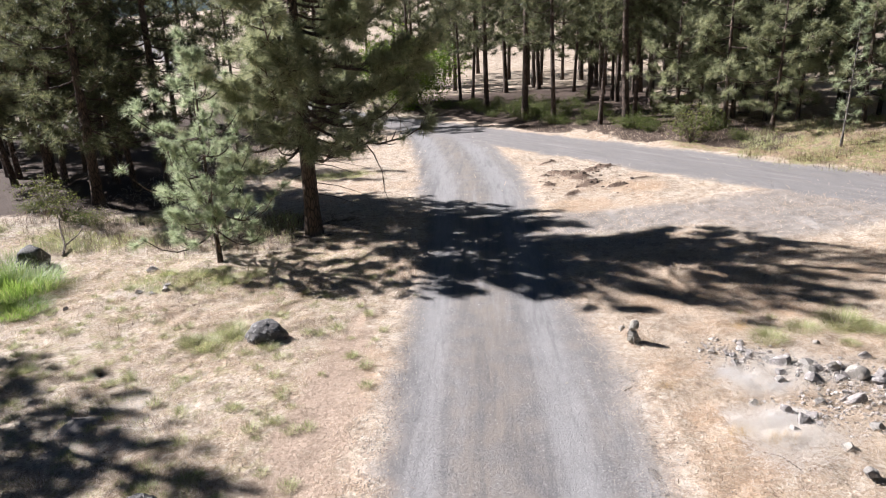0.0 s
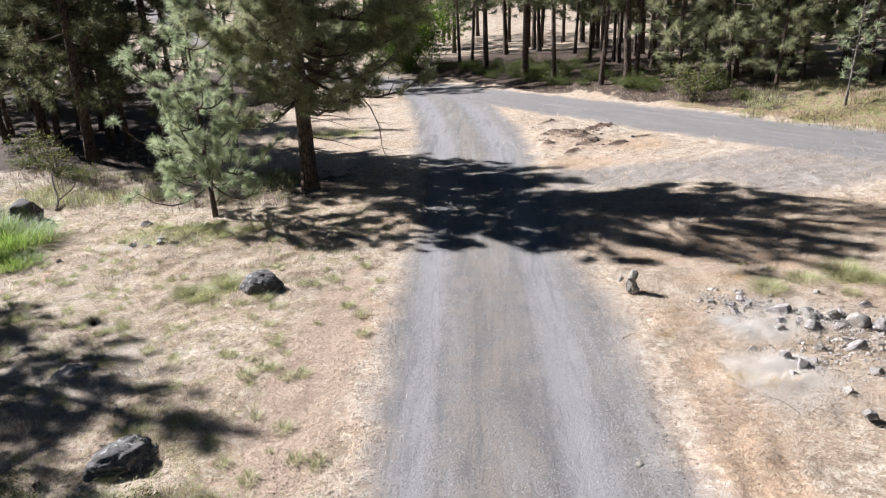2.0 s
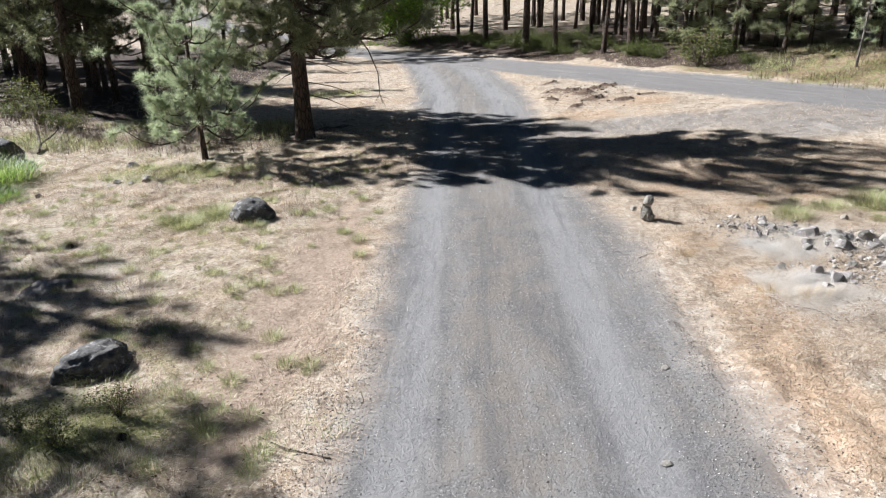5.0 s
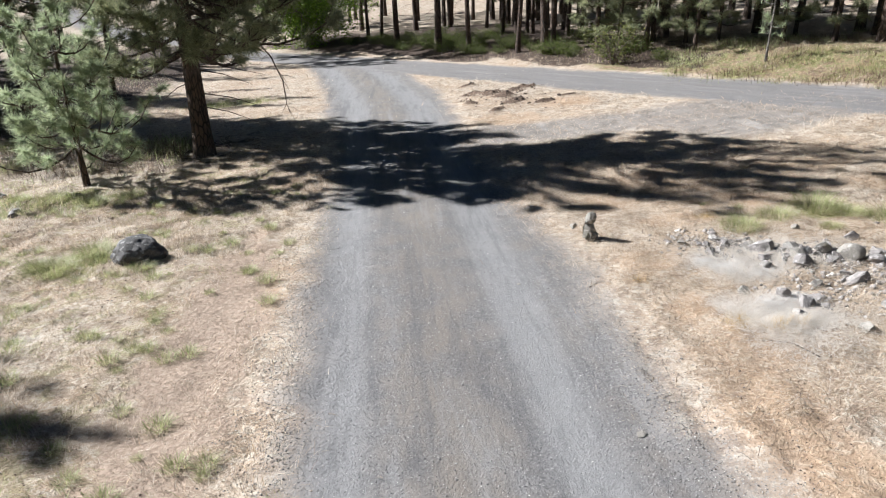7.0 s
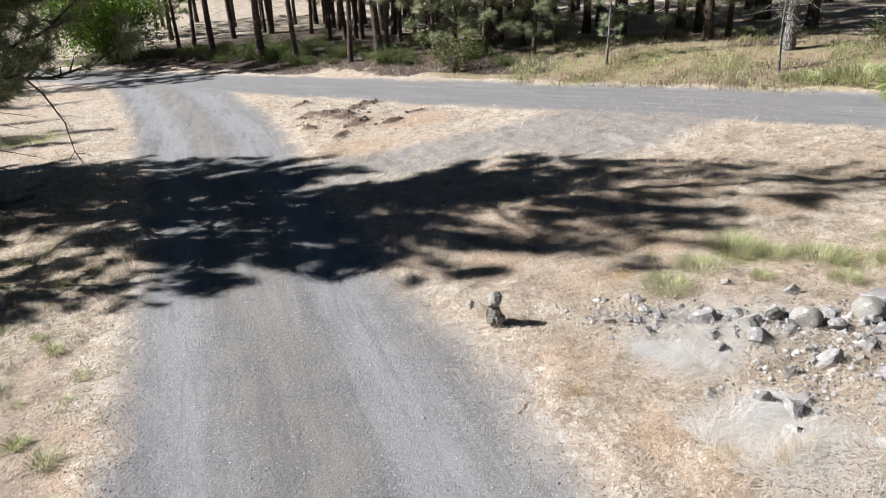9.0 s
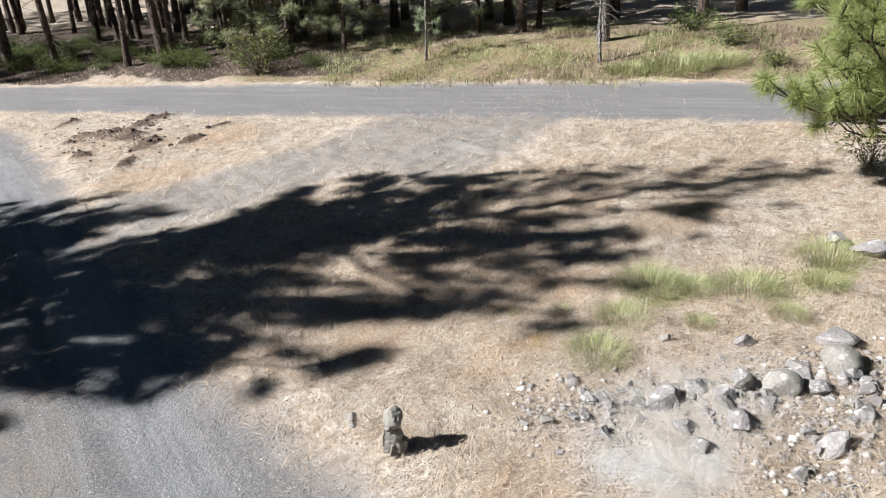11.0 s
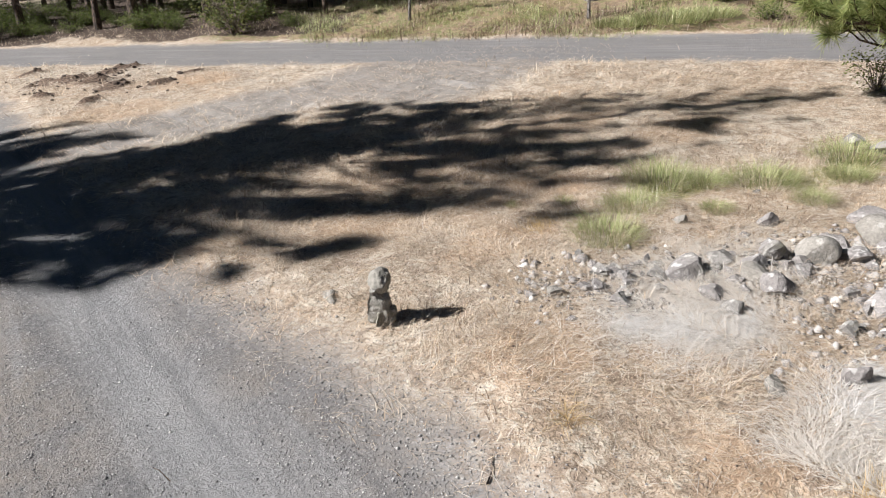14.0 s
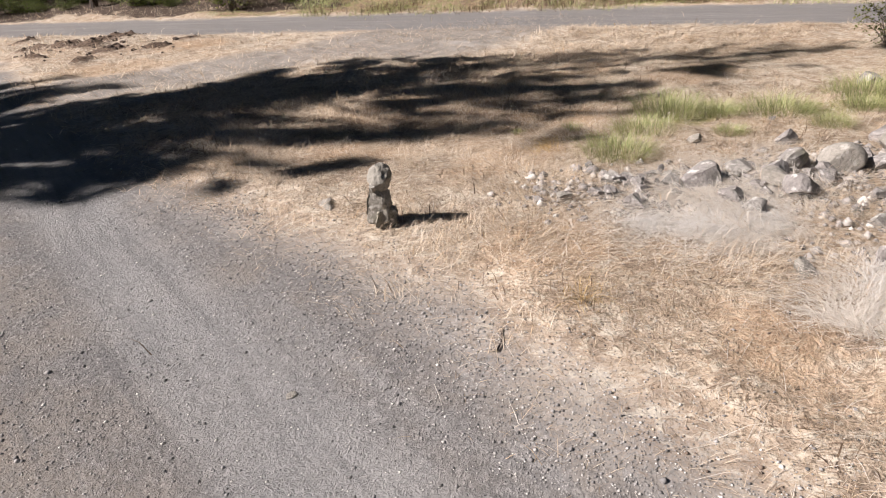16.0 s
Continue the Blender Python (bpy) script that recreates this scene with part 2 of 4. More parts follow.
def rock_material(name, low, high, lichen, moss=0.0):
    m, nt, bsdf = material(name)
    p = local_of(nt)
    shift = nt.nodes.new("ShaderNodeVectorMath")
    shift.operation = "ADD"
    wire(nt, p, shift.inputs[0])
    wire(nt, calc(nt, "MULTIPLY", object_of(nt), 37.0), shift.inputs[1])
    q = shift.outputs[0]
    a, b = noise_tex(nt, q, 9, 6, 0.65), noise_tex(nt, q, 60, 5, 0.7)
    col = ramp(nt, a, [(0.3, low), (0.7, high)])
    col = blend(nt, span(nt, b, 0.3, 0.75, 0, 0.65), col, tuple(c * 0.5 for c in low))
    col = blend(nt, span(nt, noise_tex(nt, q, 14, 4, 0.6), 0.57, 0.66, 0, 0.85), col, lichen)
    if moss:
        col = blend(nt, span(nt, noise_tex(nt, q, 6, 4), 0.55, 0.7, 0, moss), col, (0.16, 0.15, 0.06))
    col = blend(nt, calc(nt, "MULTIPLY", object_of(nt), 0.3), col, tuple(c * 0.7 for c in low))
    wire(nt, col, bsdf.inputs["Base Color"])
    bsdf.inputs["Roughness"].default_value = 0.88
    wire(nt, bump(nt, calc(nt, "ADD", a, calc(nt, "MULTIPLY", b, 0.6)), 0.8, 0.03), bsdf.inputs["Normal"])
    return m


def pebble_material(name, stops):
    m, nt, bsdf = material(name)
    col = ramp(nt, island_of(nt), stops)
    wire(nt, col, bsdf.inputs["Base Color"])
    bsdf.inputs["Roughness"].default_value = 0.85
    return m


def crumb_material():
    m, nt, bsdf = material("crumbs")
    wire(nt, ramp(nt, island_of(nt), [(0.0, (0.07, 0.05, 0.038)), (0.5, (0.20, 0.15, 0.115)), (1.0, (0.42, 0.35, 0.28))]), bsdf.inputs["Base Color"])
    bsdf.inputs["Roughness"].default_value = 0.95
    return m


CRUMB = crumb_material()
GROUND = ground_material()
STRAW = blade_material("straw", [(0.0, (0.27, 0.20, 0.14)), (0.3, (0.48, 0.38, 0.28)), (0.6, (0.61, 0.51, 0.395)), (0.85, (0.72, 0.64, 0.53)), (1.0, (0.64, 0.45, 0.26))], 0.3)
PALE_STRAW = blade_material("pale_straw", [(0.0, (0.50, 0.455, 0.41)), (1.0, (0.76, 0.71, 0.64))], 0.25)
ASH_STRAW = blade_material("ashen_straw", [(0.0, (0.54, 0.515, 0.49)), (1.0, (0.78, 0.755, 0.725))], 0.25)
YELLOW_STRAW = blade_material("yellow_straw", [(0.0, (0.42, 0.29, 0.12)), (1.0, (0.68, 0.50, 0.24))], 0.3)
WEED = blade_material("dead_weeds", [(0.0, (0.10, 0.065, 0.045)), (0.6, (0.22, 0.155, 0.105)), (1.0, (0.36, 0.28, 0.20))], 0.2)
GREEN_BLADE = blade_material("green_blade", [(0.0, (0.20, 0.23, 0.085)), (0.45, (0.33, 0.36, 0.15)), (0.75, (0.46, 0.46, 0.23)), (1.0, (0.62, 0.565, 0.37))], 0.42)
LUSH_BLADE = blade_material("lush_blade", [(0.0, (0.12, 0.19, 0.03)), (0.6, (0.24, 0.36, 0.06)), (1.0, (0.42, 0.47, 0.15))], 0.45)
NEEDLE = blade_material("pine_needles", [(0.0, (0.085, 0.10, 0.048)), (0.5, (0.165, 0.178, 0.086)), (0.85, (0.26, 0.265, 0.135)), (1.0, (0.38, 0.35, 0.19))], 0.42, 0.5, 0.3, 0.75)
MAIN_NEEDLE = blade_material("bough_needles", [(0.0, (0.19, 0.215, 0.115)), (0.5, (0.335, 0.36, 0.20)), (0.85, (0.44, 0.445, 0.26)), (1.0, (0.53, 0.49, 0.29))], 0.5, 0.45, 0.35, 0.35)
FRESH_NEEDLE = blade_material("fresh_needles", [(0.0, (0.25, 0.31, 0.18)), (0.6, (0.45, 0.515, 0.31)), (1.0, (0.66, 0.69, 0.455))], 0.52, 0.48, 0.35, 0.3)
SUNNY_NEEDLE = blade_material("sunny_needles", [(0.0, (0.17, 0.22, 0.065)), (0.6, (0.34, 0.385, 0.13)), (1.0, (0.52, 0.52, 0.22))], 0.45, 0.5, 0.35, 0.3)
LEAF = blade_material("shrub_leaves", [(0.0, (0.055, 0.08, 0.018)), (0.6, (0.12, 0.15, 0.038)), (1.0, (0.24, 0.26, 0.085))], 0.4, 0.6, 0.25)
BRIGHT_LEAF = blade_material("bright_leaves", [(0.0, (0.06, 0.11, 0.01)), (0.6, (0.135, 0.215, 0.02)), (1.0, (0.26, 0.35, 0.05))], 0.45, 0.55, 0.3)
OLIVE_LEAF = blade_material("olive_leaves", [(0.0, (0.06, 0.075, 0.02)), (0.6, (0.13, 0.145, 0.04)), (1.0, (0.27, 0.27, 0.09))], 0.4, 0.6, 0.25)
BARK = bark_material("pine_bark", (0.022, 0.017, 0.014), (0.125, 0.085, 0.062))
GREY_BARK = bark_material("grey_bark", (0.05, 0.044, 0.04), (0.25, 0.225, 0.20))
BASALT = rock_material("basalt", (0.21, 0.19, 0.18), (0.43, 0.398, 0.38), (0.62, 0.60, 0.575), 0.15)
PALE_ROCK = rock_material("pale_rock", (0.25, 0.228, 0.198), (0.385, 0.357, 0.318), (0.45, 0.425, 0.39))
CAIRN_ROCK = rock_material("cairn_rock", (0.25, 0.232, 0.20), (0.42, 0.395, 0.35), (0.54, 0.52, 0.48), 0.2)
DARK_ROCK = rock_material("dark_rock", (0.06, 0.056, 0.054), (0.25, 0.24, 0.235), (0.42, 0.41, 0.395), 0.15)
MID_ROCK = rock_material("mid_rock", (0.19, 0.175, 0.16), (0.46, 0.43, 0.395), (0.58, 0.56, 0.52), 0.4)
EARTH = rock_material("dug_earth", (0.05, 0.034, 0.026), (0.17, 0.118, 0.085), (0.22, 0.16, 0.12))
PEBBLE = pebble_material("pebbles", [(0.0, (0.10, 0.095, 0.09)), (0.35, (0.17, 0.162, 0.16)), (0.7, (0.27, 0.26, 0.255)), (0.9, (0.40, 0.38, 0.36)), (1.0, (0.6, 0.58, 0.55))])
RUBBLE = pebble_material("rubble_chips", [(0.0, (0.11, 0.10, 0.095)), (0.4, (0.24, 0.22, 0.208)), (0.8, (0.37, 0.345, 0.325)), (1.0, (0.6, 0.58, 0.55))])
STICK = bark_material("dead_wood", (0.06, 0.045, 0.035), (0.24, 0.19, 0.15))

# ---- the lie of the land ----
rng = np.random.default_rng(7)


def smooth(a, b, v):
    t = np.clip((v - a) / (b - a), 0, 1)
    return t * t * (3 - 2 * t)


def lattice(i, j, seed):
    v = np.sin(i * 127.1 + j * 311.7 + seed * 74.7) * 43758.5453
    return v - np.floor(v)


def ripple(x, y, size, seed=0):
    """Value noise from 0 to 1 with waves of that size in metres."""
    x, y = np.asarray(x, float) / size, np.asarray(y, float) / size
    i, j = np.floor(x), np.floor(y)
    u, v = x - i, y - j
    u, v = u * u * (3 - 2 * u), v * v * (3 - 2 * v)
    a, b = lattice(i, j, seed), lattice(i + 1, j, seed)
    c, d = lattice(i, j + 1, seed), lattice(i + 1, j + 1, seed)
    return (a * (1 - u) + b * u) * (1 - v) + (c * (1 - u) + d * u) * v


def across(x, y):
    """Metres across the straight lane that runs along the forest's edge; its middle is at 22.2."""
    return 0.84 * x + 0.54 * y


def track_mid(y):
    return 1.95 - 0.0045 * np.clip(y - 19, 0, 30) ** 2


def track_half(y):
    return 1.40 + 0.35 * smooth(20, 27, y)


def track_mask(x, y):
    d = np.abs(x - track_mid(y)) - track_half(y) + 0.2 * (ripple(x, y, 0.9, 31) - 0.5) + 0.2 * (ripple(x, y, 0.3, 32) - 0.5)
    loose = np.where(x > track_mid(y), 0.45, 0.0) * smooth(17, 13, y)      # gravel thrown out beside the track
    return smooth(0.65 + loose, -0.65 + 0.3 * loose, d) * smooth(43.5, 40.5, y)


def lane_mask(x, y):
    return smooth(0.75, -0.55, np.abs(across(x, y) - 22.2) - 1.6 + 0.3 * (ripple(x, y, 1.4, 33) - 0.5) + 0.35 * (ripple(x, y, 0.4, 34) - 0.5))


def apron_mask(x, y):
    """The thin gravel between track and lane."""
    along = -0.54 * x + 0.84 * y
    v = smooth(15.6, 17.2, across(x, y)) * smooth(9.4, 10.9, along + 0.25 * (across(x, y) - 20)) * smooth(15.6, 13.6, along + 0.25 * (across(x, y) - 20))
    bend = smooth(1.9, 0.6, np.abs(y - 20.9 - 0.12 * (x - 5))) * smooth(1.0, 3.5, x) * smooth(9.5, 7.5, x)
    return 0.62 * np.maximum(v, bend) * smooth(23.2, 22.0, across(x, y))


def rut_mask(x, y):
    m = track_mid(y)
    wide = 1 + 0.3 * smooth(19, 25, y)
    r = np.exp(-(((x - m + 0.98) / (0.36 * wide)) ** 2)) + np.exp(-(((x - m - 0.77) / (0.34 * wide)) ** 2))
    return np.clip(r, 0, 1) * smooth(44, 38, y)


def dirt_mask(x, y):
    """Short scraped furrows on the dry triangle."""
    def streak(ax, ay, bx, by, wide):
        long = math.hypot(bx - ax, by - ay)
        ux, uy = (bx - ax) / long, (by - ay) / long
        dx, dy = x - (ax + bx) / 2, y - (ay + by) / 2
        return np.exp(-(((dx * ux + dy * uy) / (0.55 * long)) ** 4) - (((-dx * uy + dy * ux) / wide) ** 2))
    lines = [(4.86, 26.42, 6.36, 27.64, 0.26), (4.3, 27.3, 4.86, 26.5, 0.22), (4.95, 24.6, 5.45, 25.43, 0.21), (4.25, 23.4, 4.7, 24.2, 0.12), (5.5, 24.25, 6.25, 24.8, 0.14),
             (6.45, 25.2, 7.1, 25.45, 0.09), (4.0, 28.68, 4.73, 29.14, 0.12), (3.93, 25.0, 4.2, 25.45, 0.16), (4.0, 26.8, 4.35, 26.3, 0.16), (4.85, 25.7, 5.3, 26.15, 0.2)]
    v = sum(streak(*line) for line in lines) + 0.3 * np.exp(-(((x - 4.9) / 1.0) ** 2) - ((y - 25.9) / 1.5) ** 2)
    return np.clip(v, 0, 1) * (0.45 + 0.55 * smooth(0.25, 0.6, ripple(x, y, 0.33, 41)))


def furrow_mask(x, y):
    """Tyre marks pressed into the soil beside the track."""
    lines = [(4.02, 0.085, 0.085), (4.38, 0.11, 0.06), (3.56, 0.05, 0.06)]
    v = sum(np.exp(-(((x - at - slope * (y - 10.0) - 0.08 * (ripple(y, y * 0, 0.7, at) - 0.5)) / wide) ** 2)) for at, slope, wide in lines)
    return np.clip(v, 0, 1) * smooth(8.2, 9.0, y) * smooth(12.6, 11.4, y) * (0.35 + 0.65 * smooth(0.3, 0.6, ripple(x, y, 0.2, 43)))


def plain_z(x, y):
    forest = 0.55 * smooth(23.6, 28, across(x, y)) * smooth(-14, -2, x)
    west = 0.6 * smooth(-6, -12, x) * smooth(14, 22, y)
    return forest + west + 16 * smooth(62, 190, y)


def ground_z(x, y):
    road = np.maximum(track_mask(x, y), lane_mask(x, y))
    rough = (ripple(x, y, 1.3, 1) - 0.5) * 0.07 + (ripple(x, y, 0.35, 2) - 0.5) * 0.035
    rough = rough + (ripple(x, y, 0.19, 3) - 0.5) * 0.04 * (0.4 + 0.9 * ripple(x, y, 1.1, 4))
    z = plain_z(x, y) + rough * (1 - 0.85 * road) + 0.015 * (1 - road) - 0.02 * rut_mask(x, y) * track_mask(x, y)
    lumps = dirt_mask(x, y) * (ripple(x, y, 0.22, 5) * 0.10 + ripple(x, y, 0.1, 6) * 0.06)
    return z + lumps - 0.035 * furrow_mask(x, y) * (0.3 + ripple(x, y, 0.16, 7))


def patch(x, y, spots):
    v = np.zeros(np.shape(x))
    for cx, cy, rx, ry in spots:
        v = np.maximum(v, np.exp(-(((x - cx) / rx) ** 2) - ((y - cy) / ry) ** 2))
    return v


GREEN_SPOTS = [(-7.9, 17.9, 1.2, 1.5), (7.0, 14.3, 0.4, 0.3), (8.2, 13.6, 0.8, 0.4), (13.0, 26.3, 2.0, 0.9), (16.3, 21.2, 1.6, 1.1), (14.8, 24.2, 1.6, 0.8),
               (-2.5, 15.0, 0.5, 0.5), (-4.4, 18.2, 1.6, 0.8), (-8.3, 21.5, 2.0, 1.0), (-3.2, 29.3, 1.8, 1.0), (-1.6, 9.6, 1.0, 0.7), (14.8, 26.4, 2.4, 1.3), (12.2, 28.3, 1.4, 0.9), (16.5, 24.6, 1.5, 1.0)]
ASH_SPOTS = [(4.8, 11.95, 0.5, 0.22), (5.25, 12.85, 0.35, 0.22), (5.6, 13.2, 0.6, 0.35), (5.0, 11.7, 0.4, 0.4), (-3.3, 12.6, 1.2, 0.9), (-5.2, 17.7, 0.7, 0.6)]
BARE_SPOTS = [(-0.3, 12.5, 0.6, 4)]


def spread(lo, hi, near, far, step, grow):
    """Grid lines from lo to hi, step apart between near and far and ever wider outside."""
    mid = np.arange(near, far, step)
    out, s, v = [], step, far
    while v < hi:
        out.append(v)
        s *= grow
        v += s
    back, s, v = [], step, near - step
    while v > lo:
        back.append(v)
        s *= grow
        v -= s
    return np.array([lo, *back[::-1], *mid, *out, hi])


def build_ground():
    xs, ys = spread(-700, 700, -7, 13, 0.09, 1.045), spread(-500, 900, 8.5, 27.5, 0.09, 1.035)
    gx, gy = np.meshgrid(xs, ys)
    x, y = gx.ravel(), gy.ravel()
    nx, ny = len(xs), len(ys)
    me = bpy.data.meshes.new("ground")
    k = (np.arange(ny - 1)[:, None] * nx + np.arange(nx - 1)).ravel()
    quads = np.stack([k, k + 1, k + nx + 1, k + nx], 1)
    fill_mesh(me, np.stack([x, y, ground_z(x, y)], 1), quads)
    # where litter lies, with tree shade put into its colour
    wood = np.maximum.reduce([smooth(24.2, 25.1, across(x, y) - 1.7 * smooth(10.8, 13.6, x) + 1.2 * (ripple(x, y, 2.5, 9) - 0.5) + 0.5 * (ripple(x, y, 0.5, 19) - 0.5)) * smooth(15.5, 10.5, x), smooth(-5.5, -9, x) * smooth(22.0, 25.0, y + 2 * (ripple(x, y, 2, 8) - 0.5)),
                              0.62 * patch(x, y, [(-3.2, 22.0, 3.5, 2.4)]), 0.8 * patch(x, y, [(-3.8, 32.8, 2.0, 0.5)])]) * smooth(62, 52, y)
    values = {
        "gravel": np.maximum.reduce([track_mask(x, y), lane_mask(x, y), apron_mask(x, y)]),
        "rut": rut_mask(x, y) * track_mask(x, y),
        "tarmac": lane_mask(x, y),
        "green": patch(x, y, GREEN_SPOTS),
        "ash": patch(x, y, ASH_SPOTS),
        "bare": patch(x, y, BARE_SPOTS),
        "shaded_duff": wood,
        "slope": smooth(46, 60, y),
        "meadow": smooth(0.6, -0.8, x) * smooth(26, 20, y),
        "furrow": furrow_mask(x, y),
        "rust": patch(x, y, [(4.2, 10.4, 0.45, 1.5), (4.6, 11.4, 0.3, 0.5), (4.3, 9.4, 0.5, 0.8), (-0.1, 13.6, 0.5, 1.6), (6.2, 16.4, 1.3, 0.7), (4.6, 22.6, 1.2, 1.0), (6.6, 24.4, 1.0, 0.8), (8.2, 16.6, 1.2, 0.5), (4.6, 15.6, 0.6, 0.5), (5.2, 14.6, 0.7, 0.35), (6.3, 15.2, 0.9, 0.4), (4.4, 13.4, 0.5, 0.4), (8.8, 15.4, 1.0, 0.5), (4.4, 12.2, 0.35, 0.3), (-0.2, 11.0, 0.4, 1.2)]),
        "verge": smooth(23.9, 24.5, across(x, y) + 0.5 * (ripple(x, y, 0.8, 51) - 0.5)) * smooth(8.0, 10.5, x) * smooth(34, 28, across(x, y)),
        "crest": np.exp(-(((x - track_mid(y) + 0.1) / 0.34) ** 2)) * track_mask(x, y),
        "dirt": dirt_mask(x, y),
    }
    for name, v in values.items():
        me.attributes.new(name, "FLOAT", "POINT").data.foreach_set("value", v.astype(np.float32))
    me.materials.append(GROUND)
    return tagged(new("ground", me), "dry straw-covered ground with gravel track and grey lane", "ground", kind="structure")


def fill_mesh(me, verts, faces, flat=False):
    """Vertices and faces that all have as many corners."""
    verts, faces = np.asarray(verts, np.float32), np.asarray(faces, np.int32)
    side = faces.shape[1]
    me.vertices.add(len(verts))
    me.vertices.foreach_set("co", verts.ravel())
    me.loops.add(faces.size)
    me.loops.foreach_set("vertex_index", faces.ravel())
    me.polygons.add(len(faces))
    me.polygons.foreach_set("loop_start", np.arange(0, faces.size, side, dtype=np.int32))
    if not flat:
        me.polygons.foreach_set("use_smooth", np.ones(len(faces), bool))
    me.update(calc_edges=True)
    return me


def part(name, me, mat, parent, label=""):
    if not me.materials:
        me.materials.append(mat)
    ob = new(name, me)
    ob.parent = parent
    return tagged(ob, label)


def stand(x, y, sink=0.0):
    return float(ground_z(x, y)) - sink


build_ground()

# ---- shapes ----
LEAN = Matrix.Rotation(radians(2.3), 4, "Y")        # trees stand plumb on ground that falls to one side


class Tubes:
    """Many bent, tapered round rods in one mesh of four-cornered faces."""

    def __init__(self):
        self.v, self.f, self.n = [], [], 0

    def add(self, path, radii, sides):
        path = np.asarray(path, float)
        d = np.gradient(path, axis=0)
        d /= np.linalg.norm(d, axis=1)[:, None] + 1e-9
        ref = np.where(np.abs(d[:, 2:3]) > 0.9, [[1.0, 0, 0]], [[0, 0, 1.0]])
        u = np.cross(d, ref)
        u /= np.linalg.norm(u, axis=1)[:, None] + 1e-9
        w = np.cross(d, u)
        a = np.arange(sides) * 2 * np.pi / sides
        ring = np.cos(a)[None, :, None] * u[:, None] + np.sin(a)[None, :, None] * w[:, None]
        pts = path[:, None] + ring * np.asarray(radii)[:, None, None]
        self.v.append(pts.reshape(-1, 3))
        k = self.n + (np.arange(len(path) - 1)[:, None] * sides + np.arange(sides)).ravel()
        nxt = self.n + (np.arange(len(path) - 1)[:, None] * sides + (np.arange(sides) + 1) % sides).ravel()
        self.f.append(np.stack([k, nxt, nxt + sides, k + sides], 1))
        self.n += pts.shape[0] * sides

    def mesh(self, name):
        return fill_mesh(bpy.data.meshes.new(name), np.concatenate(self.v), np.concatenate(self.f))


def needles(name, at, way, count, long, wide, r, spread_by=0.95):
    """Brushes of thin needles: at each place, count needles round the way of the twig."""
    at, way = np.repeat(np.asarray(at), count, 0), np.repeat(np.asarray(way), count, 0)
    n = len(at)
    rand = r.normal(size=(n, 3))
    rand /= np.linalg.norm(rand, axis=1)[:, None]
    d = way * 0.55 + rand * spread_by
    d[:, 2] += 0.12
    d /= np.linalg.norm(d, axis=1)[:, None]
    root = at - way * (r.random((n, 1)) ** 2 * long * 0.5)
    side = np.cross(d, r.normal(size=(n, 3)))
    side /= np.linalg.norm(side, axis=1)[:, None] + 1e-9
    tip = root + d * (long * (0.7 + 0.5 * r.random((n, 1))))
    tip[:, 2] -= 0.1 * long
    v = np.stack([root + side * wide / 2, root - side * wide / 2, tip], 1).reshape(-1, 3)
    return fill_mesh(bpy.data.meshes.new(name), v, np.arange(3 * n).reshape(-1, 3), flat=True)


